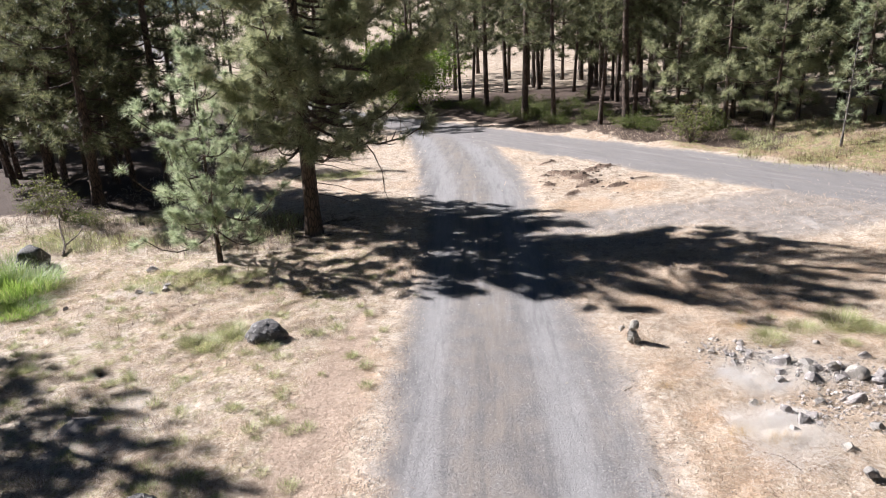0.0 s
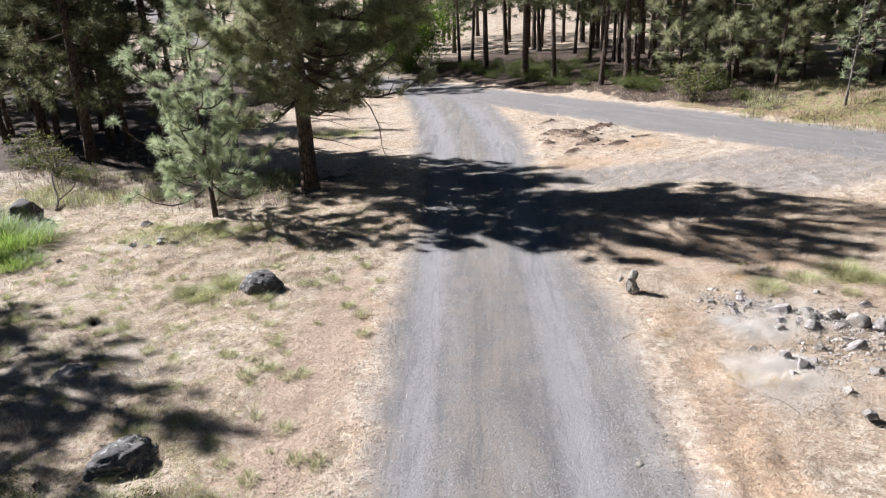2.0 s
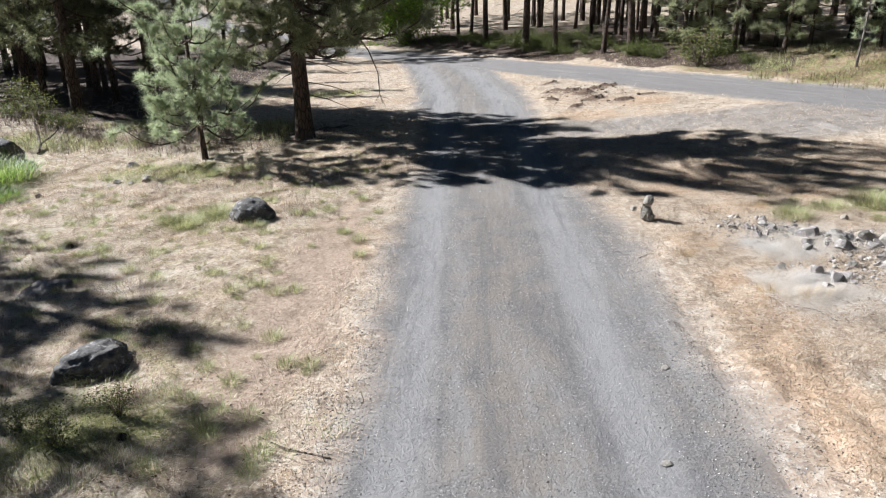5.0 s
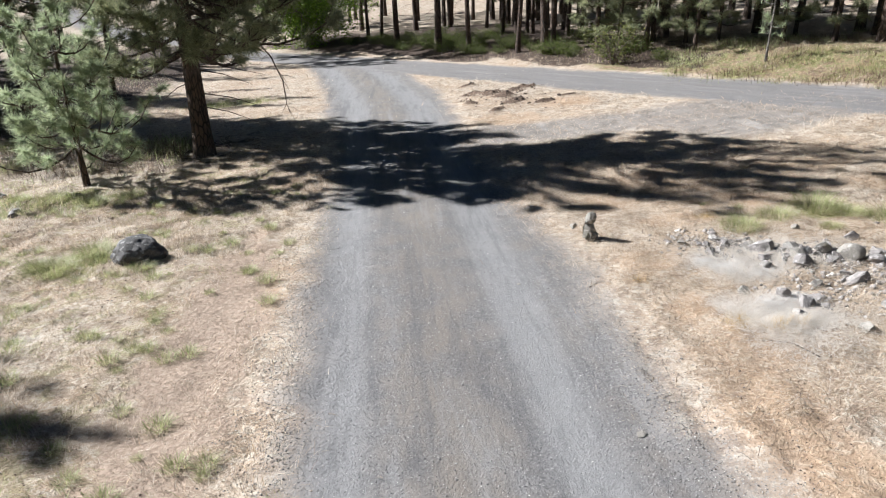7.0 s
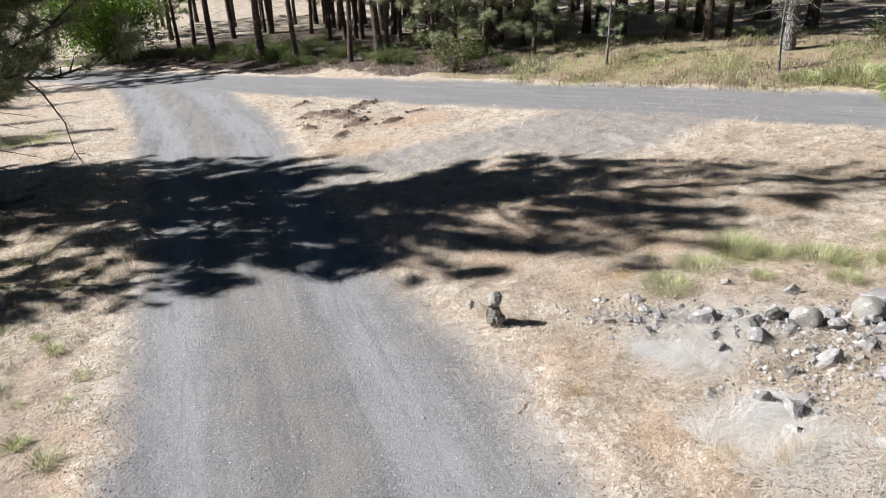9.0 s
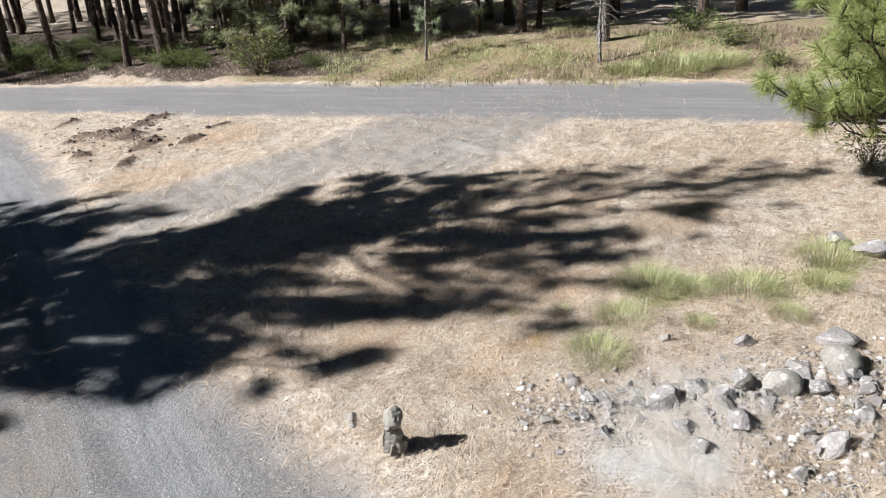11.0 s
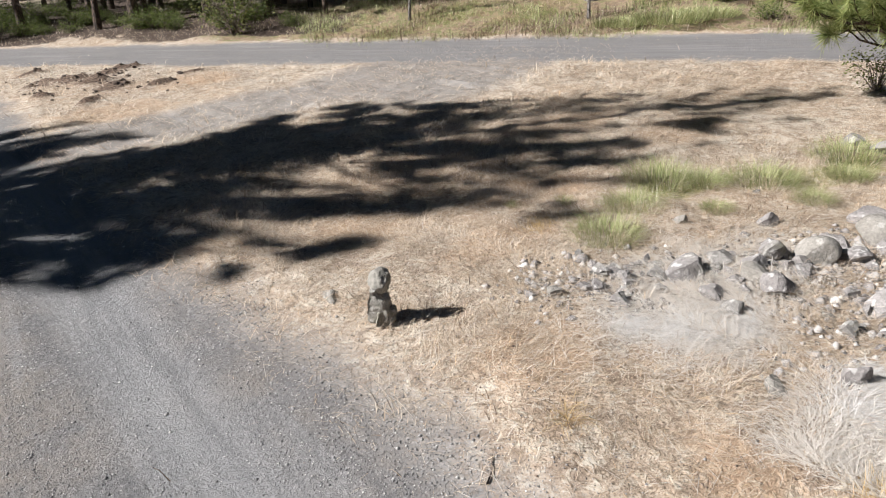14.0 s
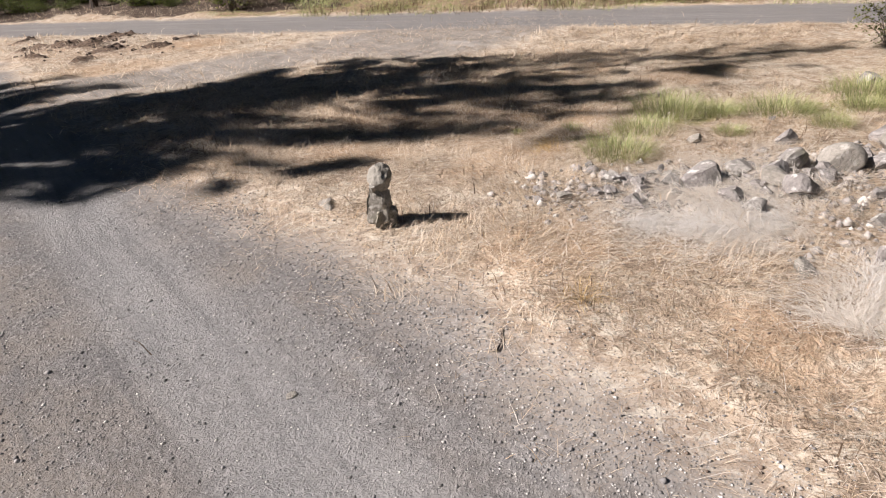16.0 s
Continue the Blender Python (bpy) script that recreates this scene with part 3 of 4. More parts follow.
def pine(name, seed, height, girth, low, radius, limbs, per_metre, brush, long, wide, leafage, bark, stubs=0, tip_up=0.2, peak=0.25, bias=1.0, split=False, skirt=0.35, favour=(0.0, 0.0), fall=0.85, whorl=0.0, fill=None, form=None, bare=0.17):
    """A pine as an Empty with trunk, branches and crown. radius: its widest reach, at peak of the crown's height.
    fall: how the crown narrows above that; whorl: metres between rings of limbs; fill, form: needles and reach by height and heading;
    bare: how much of every second limb bears no twigs."""
    r = np.random.default_rng(seed)
    tree = new(name)
    bend = r.normal(size=2) * 0.012 * height
    zs = np.linspace(-0.25, height, 14)
    t = np.clip(zs / height, 0, 1)
    spine = np.stack([bend[0] * np.sin(t * 2.6), bend[1] * np.sin(t * 3.3), zs], 1)
    flare = 1 + 0.35 * np.exp(-np.clip(zs, 0, 9) / 0.25)
    stem = Tubes()
    stem.add(spine, girth * ((1 - t) ** 0.8 * 0.95 + 0.05) * flare, 12)
    part("trunk", stem.mesh("trunk"), bark, tree)
    rods, at, way = Tubes(), [], []

    def hang_bough():
        """The limb made last, as a part of its own with its needles on it."""
        bough = part("bough", rods.mesh("bough"), bark, tree)
        if at:
            part("foliage", needles("foliage", at, way, brush, long, wide, r), leafage, bough)

    def mid(z):
        return np.array([np.interp(z, zs, spine[:, 0]), np.interp(z, zs, spine[:, 1]), z])

    for k in range(limbs):
        u = ((k + r.random() * 0.9) / limbs) ** bias
        z = low + (height * 0.985 - low) * u
        if whorl:
            z += 0.8 * (round(z / whorl) * whorl - z)
        shape = (u / peak) ** 0.6 if u < peak else ((1 - u) / (1 - peak)) ** fall
        reach = radius * (skirt + (1 - skirt) * shape if u < peak else max(shape, 0.05)) * r.uniform(0.55, 1.05)
        az = k * 2.39996 + r.normal() * 0.35
        reach *= 1 + favour[1] * math.cos(az - favour[0])
        if form:
            reach *= form(u, az)
        if u > 0.97:
            reach = 0.25
        lush_by = fill(u, az) if fill else 1.0
        rise = -0.2 + 0.7 * u + r.normal() * 0.12
        s = np.linspace(0, 1, 6)
        out = np.stack([np.cos(az + 0.25 * r.normal() * s), np.sin(az + 0.25 * r.normal() * s)], 1)
        line = np.zeros((6, 3))
        line[:, :2] = out * (reach * s)[:, None]
        line[:, 2] = reach * (rise * s - 0.22 * s * (1 - s) * 2 + tip_up * s ** 3)
        line += mid(z)
        thick = 0.008 + 0.011 * reach
        if split and k:
            hang_bough()
            rods, at, way = Tubes(), [], []
        rods.add(line, thick * (1 - 0.8 * s) + 0.003, 5)
        along = (line[-1] - line[-2]) / np.linalg.norm(line[-1] - line[-2])
        if lush_by > r.random() * 0.6:
            at.append(line[-1]), way.append(along)
        for _ in range(max(2, int(per_metre * reach * max(lush_by, 0.8)))):
            q = r.uniform(bare if k % 2 else min(bare, 0.1), 1.0) ** 0.8
            base = np.array([np.interp(q, s, line[:, c]) for c in range(3)])
            turn = r.choice([-1, 1]) * r.uniform(0.4, 1.2)
            c, sn = math.cos(turn), math.sin(turn)
            d = np.array([along[0] * c - along[1] * sn, along[0] * sn + along[1] * c, along[2] * 0.4 + r.normal() * 0.25 + 0.12])
            d /= np.linalg.norm(d)
            length = min(reach * 0.5, 0.75) * r.uniform(0.35, 1.0) * (1.15 - 0.5 * q)
            end = base + d * length
            end[2] += 0.08 * length
            rods.add([base, (base + end) / 2 - [0, 0, 0.04 * length], end], [thick * 0.45, thick * 0.33, 0.003], 3)
            if lush_by < r.random():
                continue
            at.append(end), way.append(d)
            if length > 0.3 and r.random() < 0.7 * lush_by:
                side = np.cross(d, [0, 0, 1]) * r.choice([-1, 1]) * 0.7 + d
                side /= np.linalg.norm(side)
                at.append((base + end) / 2 + side * 0.14), way.append(side)
    if split:
        hang_bough()
        rods, at, way = Tubes(), [], []
    for _ in range(stubs):
        z, az, reach = r.uniform(0.9, low + 1.2), r.uniform(0, 6.28), r.uniform(0.4, 1.5)
        tip = np.array([math.cos(az) * reach, math.sin(az) * reach, -0.25 * reach + r.normal() * 0.15])
        rods.add([mid(z), mid(z) + tip * 0.5 + [0, 0, 0.06], mid(z) + tip], [0.014, 0.009, 0.003], 4)
    if rods.n:
        part("branchwork", rods.mesh("branchwork"), bark, tree)["kind"] = "stuff"
    if not split:
        part("crown", needles("crown", at, way, brush, long, wide, r), leafage, tree)
    return tree


def leaves(name, centres, sizes, r):
    """Small four-cornered leaves, bent along the middle, turned every way."""
    n = len(centres)
    a = r.normal(size=(n, 3))
    a[:, 2] *= 0.5
    a /= np.linalg.norm(a, axis=1)[:, None]
    b = np.cross(a, r.normal(size=(n, 3)))
    b /= np.linalg.norm(b, axis=1)[:, None]
    s = sizes[:, None]
    v = np.stack([centres - a * s * 0.5, centres + b * s * 0.28, centres + a * s * 0.5, centres - b * s * 0.28], 1)
    v[:, 1::2, 2] += sizes[:, None] * 0.08
    return fill_mesh(bpy.data.meshes.new(name), v.reshape(-1, 3), np.arange(4 * n).reshape(-1, 4), flat=True)


def shrub(name, seed, radius, height, stems, count, size, leafage, bark=STICK):
    r = np.random.default_rng(seed)
    bush = new(name)
    rods, spots = Tubes(), []
    for k in range(stems):
        az, out = k * 2.4 + r.normal() * 0.4, radius * math.sqrt(r.random()) * 0.9
        h = height * r.uniform(0.55, 1.0) * (1 - 0.35 * (out / radius) ** 2)
        end = np.array([math.cos(az) * out, math.sin(az) * out, h])
        knee = end * [0.35, 0.35, 0.55] + r.normal(size=3) * 0.05 * radius
        rods.add([[end[0] * 0.06, end[1] * 0.06, -0.05], knee, end], [0.01 + 0.008 * height, 0.007 + 0.004 * height, 0.003], 4)
        for q in np.linspace(0.35, 1.0, 5):
            p = knee * (1 - q) + end * q if q > 0.5 else knee * q * 1.8
            tip = p + r.normal(size=3) * [0.22 * radius, 0.22 * radius, 0.12 * height]
            tip[2] = max(tip[2], 0.04)
            rods.add([p, (p + tip) / 2, tip], [0.005, 0.004, 0.002], 3)
            spots.append(tip)
    part("stemwork", rods.mesh("stemwork"), bark, bush)["kind"] = "stuff"
    spots = np.array(spots)
    pick = spots[r.integers(0, len(spots), count)] + r.normal(size=(count, 3)) * (0.1 * radius + 0.5 * size)
    pick[:, 2] = np.maximum(pick[:, 2], 0.02)
    part("foliage", leaves("foliage", pick, size * r.uniform(0.6, 1.3, count), r), leafage, bush)
    return bush


def blades(name, xy, long, rise, wide, r, heading=None, z=None):
    """Blades of grass, two triangles each, that bend over. rise: how steeply they stand, in radians."""
    n = len(xy)
    az = r.uniform(0, 2 * np.pi, n) if heading is None else heading
    if z is None:
        z = ground_z(xy[:, 0], xy[:, 1])
    root = np.stack([xy[:, 0], xy[:, 1], z - 0.004], 1)
    flat = np.stack([np.cos(az), np.sin(az), np.zeros(n)], 1)
    up = np.array([[0, 0, 1.0]])
    knee = root + (flat * np.cos(rise)[:, None] + up * np.sin(rise)[:, None]) * (long * 0.55)[:, None]
    bent = rise - 0.45 * (0.4 + rise)
    tip = knee + (flat * np.cos(bent)[:, None] + up * np.sin(bent)[:, None]) * (long * 0.45)[:, None]
    side = np.cross(flat, up) * np.asarray(wide).reshape(-1, 1) / 2
    v = np.stack([root - side, root + side, knee + side * 0.7, knee - side * 0.7, tip], 1).reshape(-1, 3)
    k = 5 * np.arange(n)[:, None]
    f = np.concatenate([k + [0, 1, 2], k + [0, 2, 3], k + [3, 2, 4]])
    return fill_mesh(bpy.data.meshes.new(name), v, f, flat=True)


def rock_mesh(name, seed, size, rough=0.16, cuts=7, fine=3):
    """A broken stone: a ball with flat faces cut off it and a worn skin."""
    r = np.random.default_rng(seed)
    bm = bmesh.new()
    bmesh.ops.create_icosphere(bm, subdivisions=fine, radius=1.0)
    planes = []
    for _ in range(cuts):
        d = Vector(r.normal(size=3)).normalized()
        planes.append((d, r.uniform(0.45, 0.85)))
    shift = Vector(r.uniform(-50, 50, 3))
    for v in bm.verts:
        for d, far in planes:
            over = v.co.dot(d) - far
            if over > 0:
                v.co -= d * over * 0.97
        v.co *= 1 + rough * (noise.fractal(v.co * 1.6 + shift, 0.8, 2.0, 4) * 0.7 + noise.fractal(v.co * 6.5 + shift, 0.7, 2.0, 3) * 0.22)
        v.co = Vector((v.co.x * size[0], v.co.y * size[1], v.co.z * size[2]))
    me = bpy.data.meshes.new(name)
    bm.to_mesh(me)
    bm.free()
    me.polygons.foreach_set("use_smooth", np.ones(len(me.polygons), bool))
    return me


def rock(name, me, mat, x, y, up, turn, label, category="rock", group="", tilt=(0, 0), scale=1.0):
    if not me.materials:
        me.materials.append(mat)
    ob = new(name, me)
    ob.matrix_basis = pose(x, y, stand(x, y) + up, tilt[0], tilt[1], turn) @ Matrix.Scale(scale, 4)
    return tagged(ob, label, category, group)


def plant(tree, x, y, spin, label, category, group="", size=1.0, lean=True):
    m = Matrix.Translation((x, y, stand(x, y))) @ (LEAN if lean else Matrix()) @ Matrix.Rotation(radians(spin), 4, "Z") @ Matrix.Scale(size, 4)
    tree.matrix_basis = m
    return tagged(tree, label, category, group)


def again(tree, x, y, spin, size=1.0, label=""):
    m = Matrix.Translation((x, y, stand(x, y))) @ LEAN @ Matrix.Rotation(radians(spin), 4, "Z") @ Matrix.Scale(size, 4)
    ob = copy_thing(tree, m)
    ob.scale = (size, size, size)
    return tagged(ob, label)


# ---- the trees by the track ----
def main_fill(u, az):
    """Sparse and twiggy low on the side of the track, fullest below the middle, thin towards the top."""
    low = 1 - 0.4 * max(math.cos(az + radians(15)), 0.0) if u < 0.14 else 1.0
    return low * (0.95 + 0.75 * smooth(0.06, 0.16, u) * smooth(0.55, 0.4, u) - 0.6 * smooth(0.38, 0.75, u))


def main_form(u, az):
    """Short boughs low on the shaded side of the wood, longer ones over the track's near side."""
    low = smooth(0.55, 0.36, u) * smooth(0.06, 0.14, u)
    return (1 - 0.6 * low * max(math.cos(az - radians(155)), 0.0)) * (1 + 0.1 * smooth(0.1, 0.25, u) * smooth(0.6, 0.4, u) * math.cos(az - radians(225)))


main = pine("pine_tree", 220, 11.35, 0.20, 2.2, 3.3, 112, 6.6, 78, 0.26, 0.0135, MAIN_NEEDLE, BARK, stubs=12, peak=0.2, bias=1.25, split=True, skirt=0.8, fall=0.66, fill=main_fill, form=main_form, bare=0.36)
plant(main, -2.35, 21.43, 20, "tall ponderosa pine with spreading boughs beside the gravel track", "tree")


def dead_bough(tree, points, thick, seed=15, twigs=3, long=0.2):
    """A bare limb that droops towards the ground, with thin twigs hanging from it."""
    rods, r = Tubes(), np.random.default_rng(seed)
    back = tree.matrix_basis.inverted()
    pts = np.array([back @ Vector(p) for p in points])
    rods.add(pts, np.linspace(thick, 0.004, len(pts)), 6)
    for a, b in zip(pts, pts[1:]):
        for _ in range(twigs):
            p = a + (b - a) * r.random()
            tip = p + (b - a) / np.linalg.norm(b - a) * long * 0.7 * r.random() + r.normal(size=3) * [0.9 * long, 0.9 * long, 0.5 * long] - [0, 0, 0.75 * long]
            rods.add([p, (p + tip) / 2 + [0, 0, 0.15 * long], tip], [0.007, 0.005, 0.002], 4)
    part("dead_bough", rods.mesh("dead_bough"), STICK, tree, "bare drooping dead bough")


dead_bough(main, [(-2.2, 21.4, 2.75), (-1.6, 21.3, 2.8), (-1.0, 21.25, 2.5), (-0.62, 21.3, 1.95), (-0.5, 21.7, 1.4), (-0.55, 22.1, 0.85), (-0.5, 22.25, 0.55)], 0.028)
dead_bough(main, [(-2.25, 21.4, 3.45), (-1.5, 21.35, 3.5), (-0.8, 21.3, 3.3), (-0.14, 21.27, 2.94), (0.15, 21.3, 2.7)], 0.03, 16, 12, 0.34)
dead_bough(main, [(-2.25, 21.4, 3.05), (-1.6, 21.1, 3.05), (-0.95, 20.9, 2.85), (-0.45, 20.8, 2.5)], 0.026, 17, 11, 0.32)
dead_bough(main, [(-2.25, 21.4, 2.6), (-2.8, 21.0, 2.6), (-3.3, 20.8, 2.3)], 0.022, 18, 8, 0.3)
young = pine("young_pine", 12, 4.8, 0.055, 0.55, 1.75, 54, 4.8, 110, 0.205, 0.0085, FRESH_NEEDLE, BARK, tip_up=0.45, peak=0.16, split=True, skirt=0.7, favour=(radians(100), 0.03), whorl=0.4, bias=1.15)
plant(young, -4.02, 19.32, 75, "young pine with pale green needle brushes in dry grass", "tree")
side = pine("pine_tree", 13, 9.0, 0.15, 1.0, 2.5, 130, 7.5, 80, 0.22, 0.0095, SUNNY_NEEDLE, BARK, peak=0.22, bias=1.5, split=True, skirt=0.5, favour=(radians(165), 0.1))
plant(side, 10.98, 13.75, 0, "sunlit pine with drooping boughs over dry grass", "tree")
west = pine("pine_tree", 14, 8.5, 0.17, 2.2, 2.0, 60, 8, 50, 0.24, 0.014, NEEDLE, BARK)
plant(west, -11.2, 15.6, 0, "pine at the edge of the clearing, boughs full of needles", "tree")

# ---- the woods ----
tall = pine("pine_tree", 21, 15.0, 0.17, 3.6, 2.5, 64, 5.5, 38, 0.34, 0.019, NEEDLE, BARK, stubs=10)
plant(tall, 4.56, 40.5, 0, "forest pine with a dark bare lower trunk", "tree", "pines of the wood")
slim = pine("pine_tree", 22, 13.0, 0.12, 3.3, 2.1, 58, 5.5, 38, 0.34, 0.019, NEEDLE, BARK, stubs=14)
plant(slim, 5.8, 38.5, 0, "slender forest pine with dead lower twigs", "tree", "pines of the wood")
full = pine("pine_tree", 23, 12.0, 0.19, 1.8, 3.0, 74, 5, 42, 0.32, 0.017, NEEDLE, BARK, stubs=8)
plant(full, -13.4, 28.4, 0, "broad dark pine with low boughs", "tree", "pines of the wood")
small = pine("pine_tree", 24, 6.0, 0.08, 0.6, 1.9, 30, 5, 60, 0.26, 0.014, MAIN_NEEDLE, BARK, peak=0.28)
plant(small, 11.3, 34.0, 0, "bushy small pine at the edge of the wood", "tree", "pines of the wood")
spots_in = np.random.default_rng(33)
RIGHT_TALL = [(2.7, 44.4), (8.5, 34.9), (10.9, 57), (14.0, 48.0), (-7.3, 44.9), (-7.9, 48.6), (-8.7, 50.5), (4.4, 55), (12.0, 44.7), (16.5, 39)]
RIGHT_SLIM = [(1.15, 49.6), (1.9, 48.0), (6.7, 58.4), (9.2, 44), (9.1, 36.0), (10.7, 39.5), (10.2, 48.8), (11.7, 56), (7.6, 36.2), (9.8, 43.0), (13.0, 40.5), (8.2, 67)]
for k, (x, y) in enumerate(RIGHT_TALL):
    again(tall, x, y, 67 * k + 30, 0.9 + 0.04 * (k % 5))
for k, (x, y) in enumerate(RIGHT_SLIM):
    again(slim, x, y, 101 * k + 10, 0.88 + 0.06 * (k % 4))
for k, (x, y, size) in enumerate([(-9.8, 24.9, 0.9), (-13.2, 30.4, 0.7), (-12.0, 29.8, 0.66), (-8.1, 26.2, 0.85), (-10.6, 27.6, 0.66)]):
    again(full, x, y, 73 * k + 45, size)
for k, (x, y, size) in enumerate([(-9.6, 26.9, 0.85), (-11.1, 29.1, 0.7), (-14.0, 33.6, 0.75), (-17.5, 36, 0.9), (-12.4, 27.6, 0.85), (-15.4, 29.6, 0.9)]):
    again(slim, x, y, 59 * k, size)
again(slim, -5.9, 26.4, 140, 0.62, "slender dark-stemmed pine with few boughs")
# the lighter needle colour stands in for sunlight on these boughs
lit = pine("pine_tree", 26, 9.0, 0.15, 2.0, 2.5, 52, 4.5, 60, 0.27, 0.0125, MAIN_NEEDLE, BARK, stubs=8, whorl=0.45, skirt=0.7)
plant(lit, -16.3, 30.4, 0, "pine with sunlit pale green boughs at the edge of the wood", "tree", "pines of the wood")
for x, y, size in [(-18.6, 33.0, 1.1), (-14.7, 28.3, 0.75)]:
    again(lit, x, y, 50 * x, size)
for k, (x, y) in enumerate([(14.2, 31.5), (15.6, 29.6), (12.8, 36.5), (17.2, 31.5), (15.0, 34.5), (12.4, 33.2), (13.2, 32.0), (16.8, 28.6), (18.6, 27.6), (11.2, 36.6), (10.2, 33.3), (11.5, 31.6), (12.7, 30.2)]):
    again(small, x, y, 83 * k + 20, 0.95 + 0.1 * (k % 3))
for k, (x, y) in enumerate([(16.8, 33.5), (19.0, 29.5), (14.5, 37.5), (21.0, 26.5), (23, 31), (19, 36), (24.5, 24), (13.4, 34.6), (17.6, 27.4), (21.5, 23.5), (15.8, 36.2)]):
    again(full, x, y, 97 * k + 12, 0.85 + 0.05 * (k % 4))
for k in range(34):
    x, y = spots_in.uniform(-1, 21), spots_in.uniform(38, 62)
    if across(x, y) > 27.5 + 2.5 * spots_in.random():
        again((slim, tall, full)[k % 3], x, y, spots_in.uniform(0, 360), spots_in.uniform(0.75, 1.0))
# the farther wood and the rim of the hill
far = pine("pine_tree", 25, 14.0, 0.18, 2.2, 2.6, 40, 5, 16, 0.42, 0.04, NEEDLE, BARK)
plant(far, -30, 92, 0, "distant pine on the dry hillside", "tree", "pines of the hill")
spots = np.random.default_rng(31)
for k in range(70):
    a, d = spots.uniform(-1.0, 1.0), spots.uniform(95, 190)
    x, y = 3 + d * math.sin(a), 5 + d * math.cos(a)
    again(far, x, y, spots.uniform(0, 360), spots.uniform(0.8, 1.2))
for k in range(26):
    x, y = spots.uniform(14, 45), spots.uniform(28, 75)
    if across(x, y) > 32:
        again(far, x, y, spots.uniform(0, 360), spots.uniform(0.85, 1.1))
for k in range(34):
    x, y = spots.uniform(-8, 36), spots.uniform(58, 84)
    if across(x, y) > 30:
        again(far, x, y, spots.uniform(0, 360), spots.uniform(0.8, 1.05))
for k in range(44):
    x, y = spots.uniform(-40, -13), spots.uniform(20, 50)
    upsun = 0.4226 * x + 0.906 * y
    if across(x, y) < 16.5 and upsun > 23 and (upsun > 34 or x < -18):
        again(far, x, y, spots.uniform(0, 360), spots.uniform(0.85, 1.1))
leafy = shrub("leafy_bush", 41, 3.1, 4.5, 74, 26000, 0.14, BRIGHT_LEAF)
plant(leafy, -2.55, 51.5, 0, "bright green leafy bush at the edge of the wood", "bush", lean=False)
low_shrub = shrub("shrub", 42, 0.9, 0.75, 24, 1300, 0.08, LEAF)
plant(low_shrub, 4.1, 41.9, 0, "low leafy shrub on the floor of the wood", "shrub", "shrubs of the wood", lean=False)
for k, (x, y) in enumerate([(5.1, 41.2), (3.1, 45.6), (6.6, 40.0), (6.2, 42.4), (7.4, 41.3), (8.2, 38.6), (1.6, 46.6), (4.9, 44.0), (9.6, 38.0), (7.8, 44.5), (10.4, 36.6), (11.6, 38.2), (3.6, 48.5), (9.0, 47.2), (0.2, 48.4)]):
    again(low_shrub, x, y, 47 * k, 0.45 + 0.13 * (k % 4))
sprig = shrub("shrub", 43, 1.05, 1.5, 20, 900, 0.09, OLIVE_LEAF)
plant(sprig, 10.0, 30.75, 0, "leafy green sapling shrub beside the lane", "shrub", lean=False)
r = np.random.default_rng(48)
for k in range(46):
    x = r.uniform(1.5, 11.5)
    y = (25.5 + abs(r.normal()) * 1.4 - 0.84 * x) / 0.54
    again(low_shrub, x, y, 37 * k, r.uniform(0.3, 0.8))
for k, (x, y, z) in enumerate([(11.9, 14.6, 0.4), (18.4, 20.6, 0.7), (17.6, 19.0, 0.5), (-9.0, 22.6, 0.5), (-11.0, 23.6, 0.45), (-7.0, 23.2, 0.4), (19.5, 22.5, 0.8)]):
    again(low_shrub if k else sprig, x, y, 71 * k, z)
sapling = pine("sapling", 44, 4.6, 0.035, 0.7, 0.75, 26, 6, 20, 0.2, 0.013, FRESH_NEEDLE, GREY_BARK)
plant(sapling, 13.45, 26.9, 0, "thin grey-stemmed pine sapling in yellow-green grass", "tree")
grey = pine("dead_tree", 45, 5.5, 0.16, 1.2, 1.2, 34, 7, 4, 0.16, 0.008, STRAW, GREY_BARK, stubs=24)
plant(grey, 17.3, 23.8, 0, "half-dead grey tree with bare twigs", "tree")
snag = pine("sapling", 46, 2.6, 0.04, 0.6, 0.4, 12, 5, 3, 0.12, 0.008, STRAW, GREY_BARK, stubs=8)
plant(snag, 15.85, 22.65, 0, "dead grey sapling with bare twigs", "tree")
shade = pine("pine_tree", 47, 8.0, 0.16, 1.6, 2.6, 46, 5.5, 34, 0.24, 0.014, NEEDLE, BARK)
plant(shade, -9.4, 13.1, 120, "pine at the edge of the clearing, boughs full of needles", "tree")
# unseen copy, added to close a lit gap in the shadow of the first
again(shade, -8.4, 12.2, 200, 0.72)
for x, y, size in [(-9.7, 22.9, 0.6), (-10.8, 23.9, 0.7), (-8.4, 22.3, 0.4)]:
    again(sprig, x, y, 60 * x, size, "olive-leaved low shrub in dry grass")

for k, (x, y) in enumerate([(-1.95, 9.75), (-2.4, 9.95), (-1.5, 9.5), (-2.8, 10.05), (-2.1, 9.35), (-1.2, 9.85), (-2.6, 9.5), (-3.2, 10.4)]):
    again(sprig, x, y, 83 * k, 0.17 + 0.03 * (k % 4), "low grey-green weed in pine shade")

